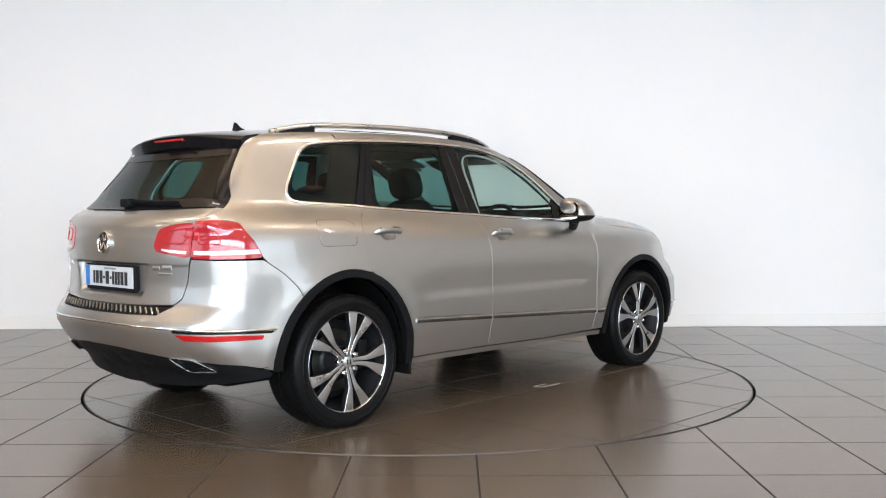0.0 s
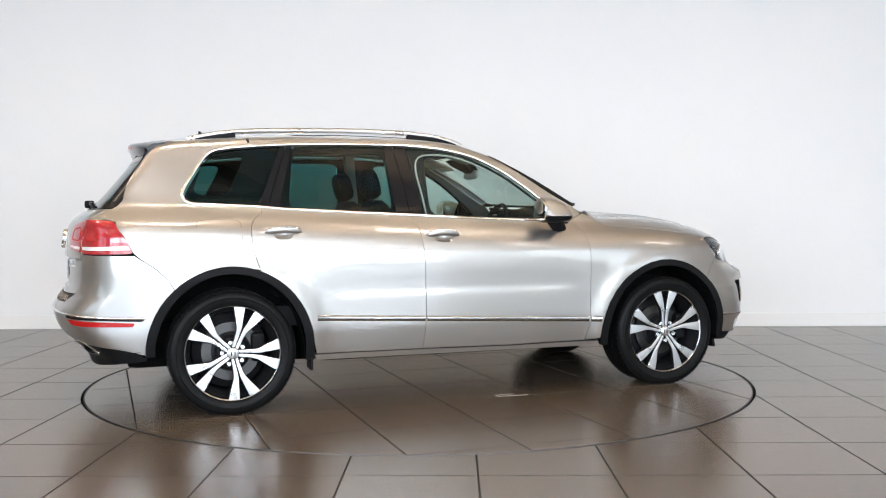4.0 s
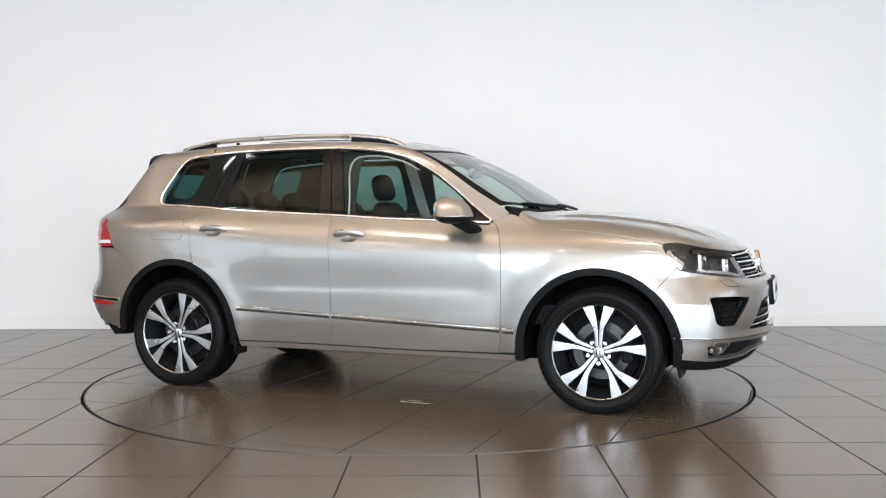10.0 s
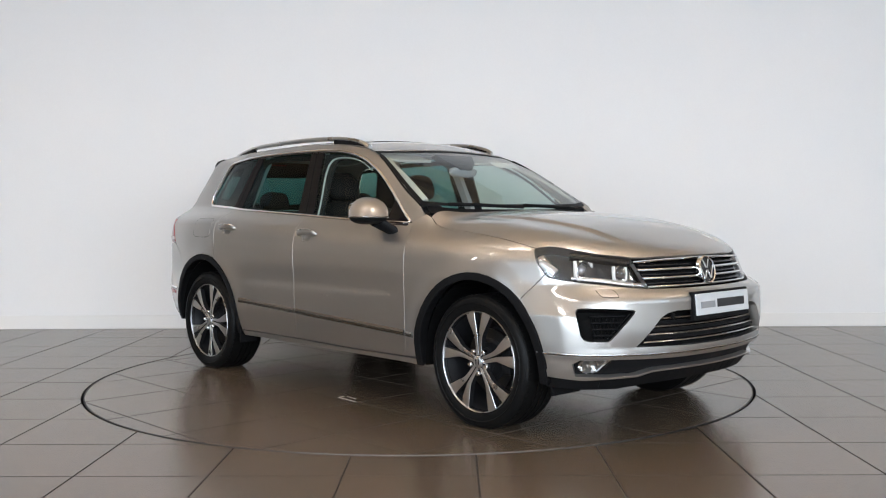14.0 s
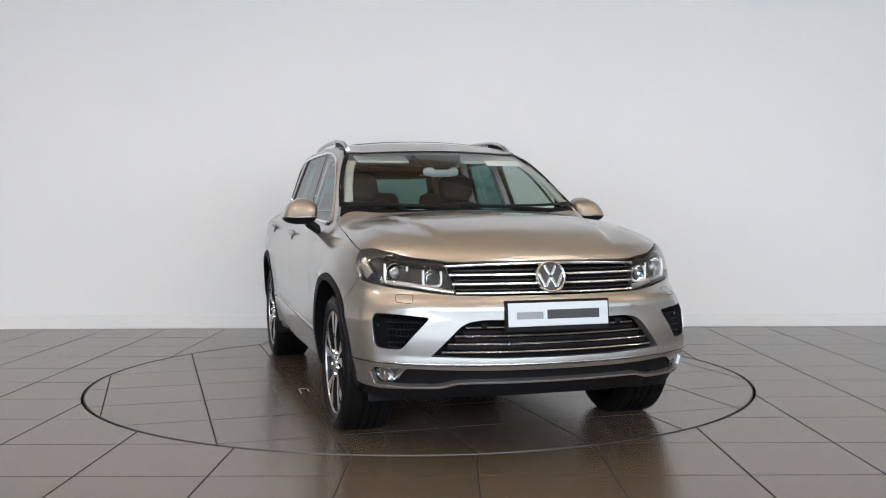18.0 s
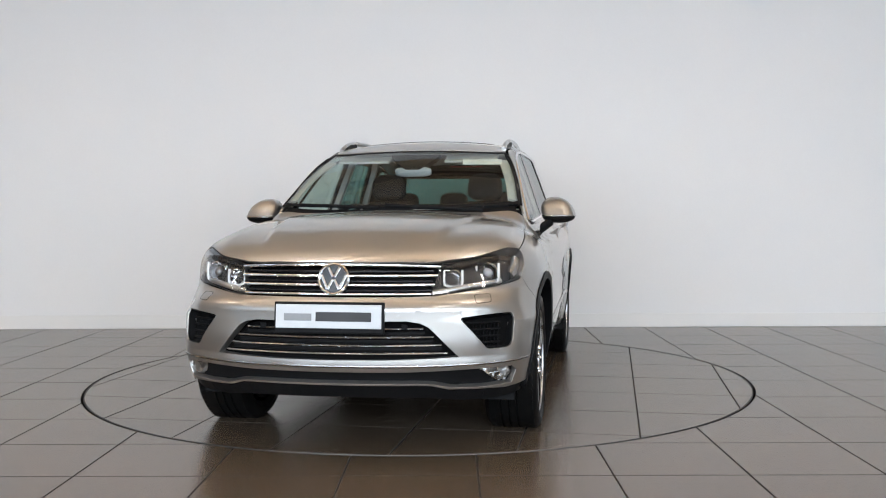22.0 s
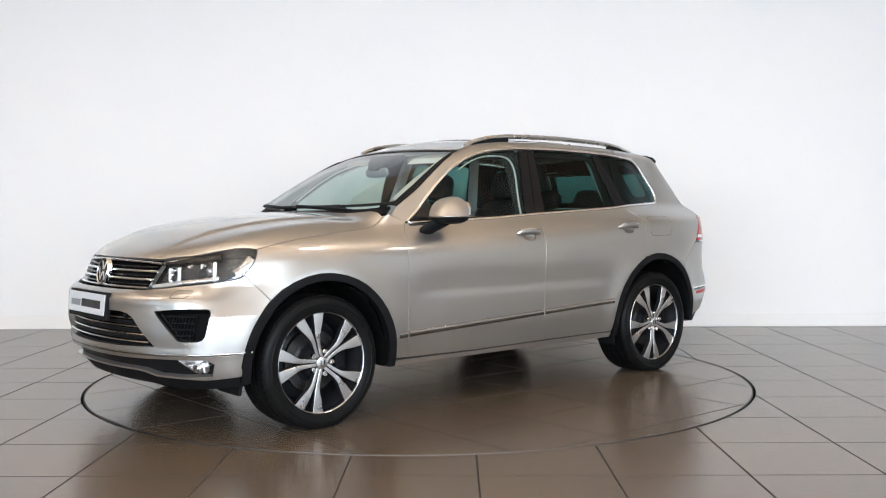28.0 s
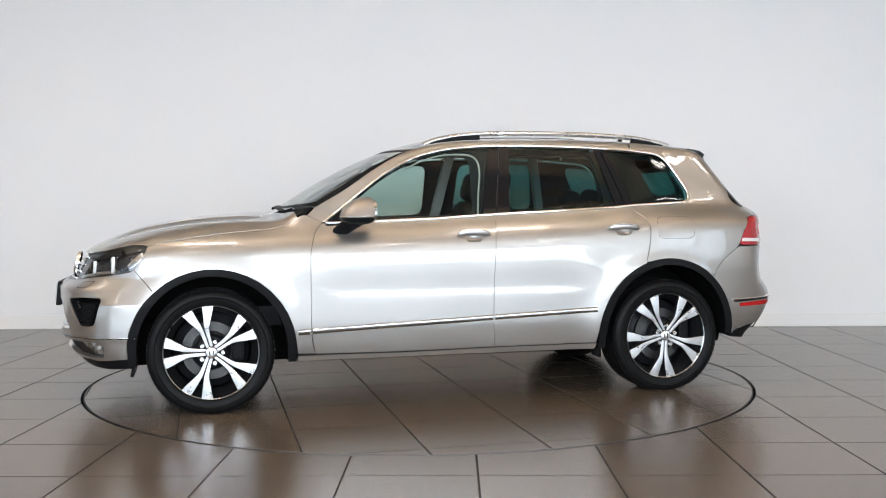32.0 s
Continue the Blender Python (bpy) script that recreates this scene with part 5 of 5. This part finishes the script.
def seats():
    """Leather seats with head restraints, seen through the glass."""
    def seat(x, y, w, back_h, head=True, lean=14, rear=False):
        root = part("seat", box((x + .12, y, .72), (.5, w, .16), None, .05), M_LEATHER, car, "black leather seat")
        part("backrest", box((x - .17, y, .72 + back_h / 2), (.14, w, back_h), pose(0, 0, 0, 0, -lean, 0), .05, 3) if rear else cushion((x - .17, y, .70 + back_h / 2), (.17, w, back_h + .05), lean, 4.5, .16), M_LEATHER, root, "", not rear)
        for hy in ([y] if head is True else head):
            hx = x - .17 - math.sin(radians(lean)) * (back_h / 2 + .1)
            part("head_restraint", cushion((hx, hy, .72 + back_h + (.075 if rear else .10)), (.11, .25 if rear else .275, .14 if rear else .205), lean, 3.2, .10), M_LEATHER, root, "", True)
            for d in (-.06, .06):
                part("restraint_post", lathe(bmesh.new(), [(.007, -.07), (.007, .07)], 8, Matrix.Translation((hx + .01, hy + d, .72 + back_h + .0)) @ pose(0, 0, 0, 90, 0, 0)), M_DISC, root)
        return root
    for y in (.37, -.37):
        seat(-.22, y, .5, .54)
    seat(-1.02, 0, 1.24, .47, (.42, 0, -.42), 18, True)
    dash = bmesh.new()
    add_box(dash, (.80, 0, 1.06), (.42, 1.42, .14), pose(0, 0, 0, 0, 6, 0), .05, 3)
    add_box(dash, (.62, -.36, 1.12), (.22, .40, .10), pose(0, 0, 0, 0, 4, 0), .04, 3)
    add_box(dash, (.60, 0, .95), (.2, .3, .3), None, .03)
    part("dashboard", dash, M_DASH, car, "black dashboard")
    st = part("steering_wheel", torus(.185, .016, Matrix.Translation((.40, -.37, 1.05)) @ pose(0, 0, 0, 0, -66, 0)), M_LEATHER, car, "black leather steering wheel", True)
    part("wheel_boss", box((.405, -.37, 1.045), (.05, .16, .12), pose(0, 0, 0, 0, 24, 0), .025), M_DASH, st)
    bm = bmesh.new()
    add_box(bm, (.0, 0, .55), (3.0, 1.5, .12))
    part("cabin_floor", bm, M_DASH, car, "dark cabin floor")
    for s in (1, -1):
        t = bmesh.new()
        add_box(t, (-.08, s * .80, .85), (1.7, .06, .52), None, .02)
        part("door_lining", t, M_LEATHER, car, "dark inner door lining")
        # light inner pillars
        for xa, xb, w in ((-.29, -.37, .085), (-1.17, -1.06, .07)):
            bm = bmesh.new()
            rings = []
            for z in np.linspace(1.12, 1.60, 9):
                k = (z - 1.14) / .44
                x, y = xa + (xb - xa) * k, float(SIDE_W(z)) - .04
                rings.append([bm.verts.new((x + dx * w / 2, s * (y + dy), z)) for dx, dy in ((-1, .015), (-.8, -.03), (.8, -.03), (1, .015))])
            for i in range(8):
                for j in range(4):
                    bm.faces.new((rings[i][j], rings[i][(j + 1) % 4], rings[i + 1][(j + 1) % 4], rings[i + 1][j]))
            part("pillar_lining", bm, M_TRIM, car, "light grey pillar lining")
    head = [(.18, 0), (.16, .35), (.08, .52), (-1.6, .52), (-1.72, .35), (-1.75, 0)]
    panel("headliner", mirror_top(head), ON_TOP, M_TRIM, car, "light grey roof lining", .1, .006, -.05)
    part("interior_mirror", cushion((.39, 0, 1.445), (.04, .25, .07), -12, 3.2), M_FRAME, car, "grey-backed interior mirror", True)
    for s in (.37, -.37):
        part("sun_visor", box((.21, s, 1.535), (.14, .36, .018), pose(0, 0, 0, 0, 18, 0), .008), M_TRIM, car, "folded light grey sun visor")
    part("parcel_shelf", box((-1.72, 0, 1.13), (.55, 1.2, .03), None, .01), M_DASH, car, "dark luggage cover")


def torus(r, w, m):
    bm = bmesh.new()
    rings = []
    for i in range(36):
        a = 2 * math.pi * i / 36
        rings.append([bm.verts.new(m @ Vector(((r + w * math.cos(b)) * math.cos(a), (r + w * math.cos(b)) * math.sin(a), w * math.sin(b)))) for b in np.linspace(0, 2 * math.pi, 10, endpoint=False)])
    for i in range(36):
        for k in range(10):
            bm.faces.new((rings[i][k], rings[(i + 1) % 36][k], rings[(i + 1) % 36][(k + 1) % 10], rings[i][(k + 1) % 10]))
    return bm


def underside():
    bm = bmesh.new()
    add_box(bm, (0, 0, .38), (1.85, 1.64, .22), None, .04)
    add_box(bm, (1.42, 0, .39), (1.3, 1.2, .28), None, .05)
    add_box(bm, (-1.38, 0, .39), (1.3, 1.2, .28), None, .05)
    add_box(bm, (2.05, 0, .45), (.3, 1.2, .3), None, .05)
    add_box(bm, (-2.12, 0, .47), (.3, 1.3, .2), None, .05)
    part("underbody", bm, M_VOID, car, "black underbody")
    bm = bmesh.new()
    add_box(bm, (1.5, 0, .80), (1.1, 1.0, .3), None, .05)
    part("engine", bm, M_BLACK, car, "dark engine bay filling")
    bm = bmesh.new()
    add_box(bm, (-1.75, 0, .80), (.7, 1.05, .5), None, .05)
    part("boot_tub", bm, M_DASH, car, "dark boot tub")


for s in (1, -1):
    side_doors(s)
    side_fixed(s)
    side_windows(s)
    roof_rail(s)
    mirrors(s)
top_panels()
antenna()
spoiler()
rear_end()
front_end()
seats()
underside()
wheel(1.447, -1, 0)
wheel(-1.447, -1, -22)
wheel(1.447, 1, 17)
wheel(-1.447, 1, 31)

# ---- the turntable ----
turntable = tagged(new("turntable"), "round tiled car turntable set flush in the floor", "turntable")
bm = bmesh.new()
bmesh.ops.create_circle(bm, cap_ends=True, segments=128, radius=TABLE_R - .004)
bmesh.ops.translate(bm, vec=(0, 0, -.007), verts=bm.verts)
part("platform", bm, M_GROUT, turntable, "dark platform under the tiles")
ring = lathe(bmesh.new(), [(TABLE_R - .012, -.006), (TABLE_R - .011, .001), (TABLE_R - .005, .001), (TABLE_R - .004, -.006)], 160, pose(0, 0, 0, 90, 0, 0))
part("edge_ring", ring, M_STEEL, turntable, "thin worn steel edge ring")


# ---- floor tiles, round the turntable and on it ----
def clip_disc(poly, r, n=144):
    """The part of a convex outline inside a disc."""
    for i in range(n):
        a = 2 * math.pi * (i + .5) / n
        c, s = math.cos(a), math.sin(a)
        lim, out = r * math.cos(math.pi / n), []
        for p, q in zip(poly, poly[1:] + poly[:1]):
            dp, dq = p[0] * c + p[1] * s - lim, q[0] * c + q[1] * s - lim
            if dp <= 0:
                out.append(p)
            if dp * dq < 0:
                t = dp / (dp - dq)
                out.append((p[0] + t * (q[0] - p[0]), p[1] + t * (q[1] - p[1])))
        poly = out
        if len(poly) < 3:
            return []
    return poly


def outside_disc(poly, r):
    """The part of a small square outside a disc, as one outline."""
    pts = []
    for p, q in zip(poly, poly[1:] + poly[:1]):
        pts += [(p[0] + (q[0] - p[0]) * k / 60, p[1] + (q[1] - p[1]) * k / 60) for k in range(60)]
    out = [math.hypot(*p) > r for p in pts]
    if all(out):
        return poly
    if not any(out):
        return []
    k = next(i for i in range(len(pts)) if out[i] and not out[i - 1])
    keep = []
    for i in range(len(pts)):
        j = (k + i) % len(pts)
        if not out[j]:
            break
        keep.append(pts[j])
    a1, a0 = math.atan2(keep[-1][1], keep[-1][0]), math.atan2(keep[0][1], keep[0][0])
    d = math.remainder(a0 - a1, 2 * math.pi)
    n = max(2, int(abs(d) / .04))
    thin = [keep[0]] + [p for p in keep[1:-1] if p in poly] + [keep[-1]]
    return thin + [(r * math.cos(a1 + d * i / n), r * math.sin(a1 + d * i / n)) for i in range(n + 1)]


def slab(name, poly, parent, centre, tilt=0.0):
    """One tile: a slab with a small worn edge."""
    k, e = len(poly), .0012
    mid = np.mean(poly, 0)
    lo = [(x - centre[0], y - centre[1], -.006) for x, y in poly]
    up = [(x - centre[0], y - centre[1], -.0006) for x, y in poly]
    top = []
    for x, y in poly:
        d = np.array([x, y]) - mid
        d = d * (1 - e / max(np.linalg.norm(d), .01))
        top.append((mid[0] + d[0] - centre[0], mid[1] + d[1] - centre[1], 0.0))
    verts = lo + up + top
    faces = [tuple(range(2 * k, 3 * k))]
    for a in (0, k):
        faces += [(a + i, a + (i + 1) % k, a + k + (i + 1) % k, a + k + i) for i in range(k)]
    ob = mesh_ob(name, verts, faces, [M_TILE, M_GROUT], parent)
    for f in ob.data.polygons[1:]:
        f.material_index = 1
    ob.location = (*centre, tilt)
    return ob


def square(i, j, col=COL0, row=ROW0, joint=.0038):
    x, y = col + i * TILE, row + j * TILE
    return [(x + joint, y + joint), (x + TILE - joint, y + joint), (x + TILE - joint, y + TILE - joint), (x + joint, y + TILE - joint)]


whole = None
far_tiles = bmesh.new()
for i in range(-15, 15):
    for j in range(-17, 6):
        sq = square(i, j)
        sq = [(min(max(x, -ROOM_X), ROOM_X), min(max(y, WINDOW_Y), WALL_Y - .016)) for x, y in sq]
        if sq[1][0] - sq[0][0] < .02 or sq[2][1] - sq[1][1] < .02:
            continue
        near = [math.hypot(*p) for p in sq]
        centre = tuple(np.mean(sq, 0))
        if not (-8 <= i <= 8 and j >= -7):
            f = far_tiles.faces.new([far_tiles.verts.new((*p, 0)) for p in sq])
        elif min(near) > TABLE_R + .7 and sq[2][1] - sq[1][1] > TILE * .9:
            if whole is None:
                whole = slab("tile", sq, floor, centre)
            else:
                ob = new("tile", whole.data)
                ob.parent, ob.location = floor, (*centre, random.uniform(-.0004, .0004))
        else:
            out = outside_disc(sq, TABLE_R + .012)
            if len(out) > 2:
                slab("tile", out, floor, centre, random.uniform(-.0004, .0004))
part("outer_tiles", far_tiles, M_TILE, floor)["kind"] = "stuff"
for i in range(-5, 5):
    for j in range(-5, 5):
        sq = square(i, j, .285, .166)
        piece = clip_disc(sq, TABLE_R - .012)
        if len(piece) > 2:
            slab("tile", piece, turntable, tuple(np.mean(sq, 0)), random.uniform(-.0003, .0003))


# ---- what moves: the turntable carries the car round ----
def table_angle(t):
    return 44.742 - 6.7067 * t + .0049888 * t * t - .0000891 * t ** 3


def tape_mark():
    """Worn white tape on the turntable beside the car."""
    bm = bmesh.new()
    add_box(bm, (.31, -.948, 0), (.20, .010, .0012), pose(0, 0, 0, 0, 0, -3))
    add_box(bm, (.214, -.918, 0), (.008, .05, .0012), pose(0, 0, 0, 0, 0, 12))
    add_box(bm, (.285, -.892, 0), (.10, .006, .0012), pose(0, 0, 0, 0, 0, -3))
    ob = part("tape_mark", bm, M_TAPE, turntable, "worn white tape mark")
    ob.matrix_basis = pose(0, 0, .0009, 0, 0, table_angle(20.3) - GRID - 2.0) @ pose(.014, .037, 0)


tape_mark()


def motions():
    home = table_angle(20.3)
    times = [i * 1.0 for i in range(33)]
    walk(car, [(t, pose(0, 0, 0, 0, 0, table_angle(t)) @ pose(.014, .037, 0)) for t in times])
    walk(turntable, [(t, pose(0, 0, 0, 0, 0, table_angle(t) - home + GRID + 2.0)) for t in times])


motions()
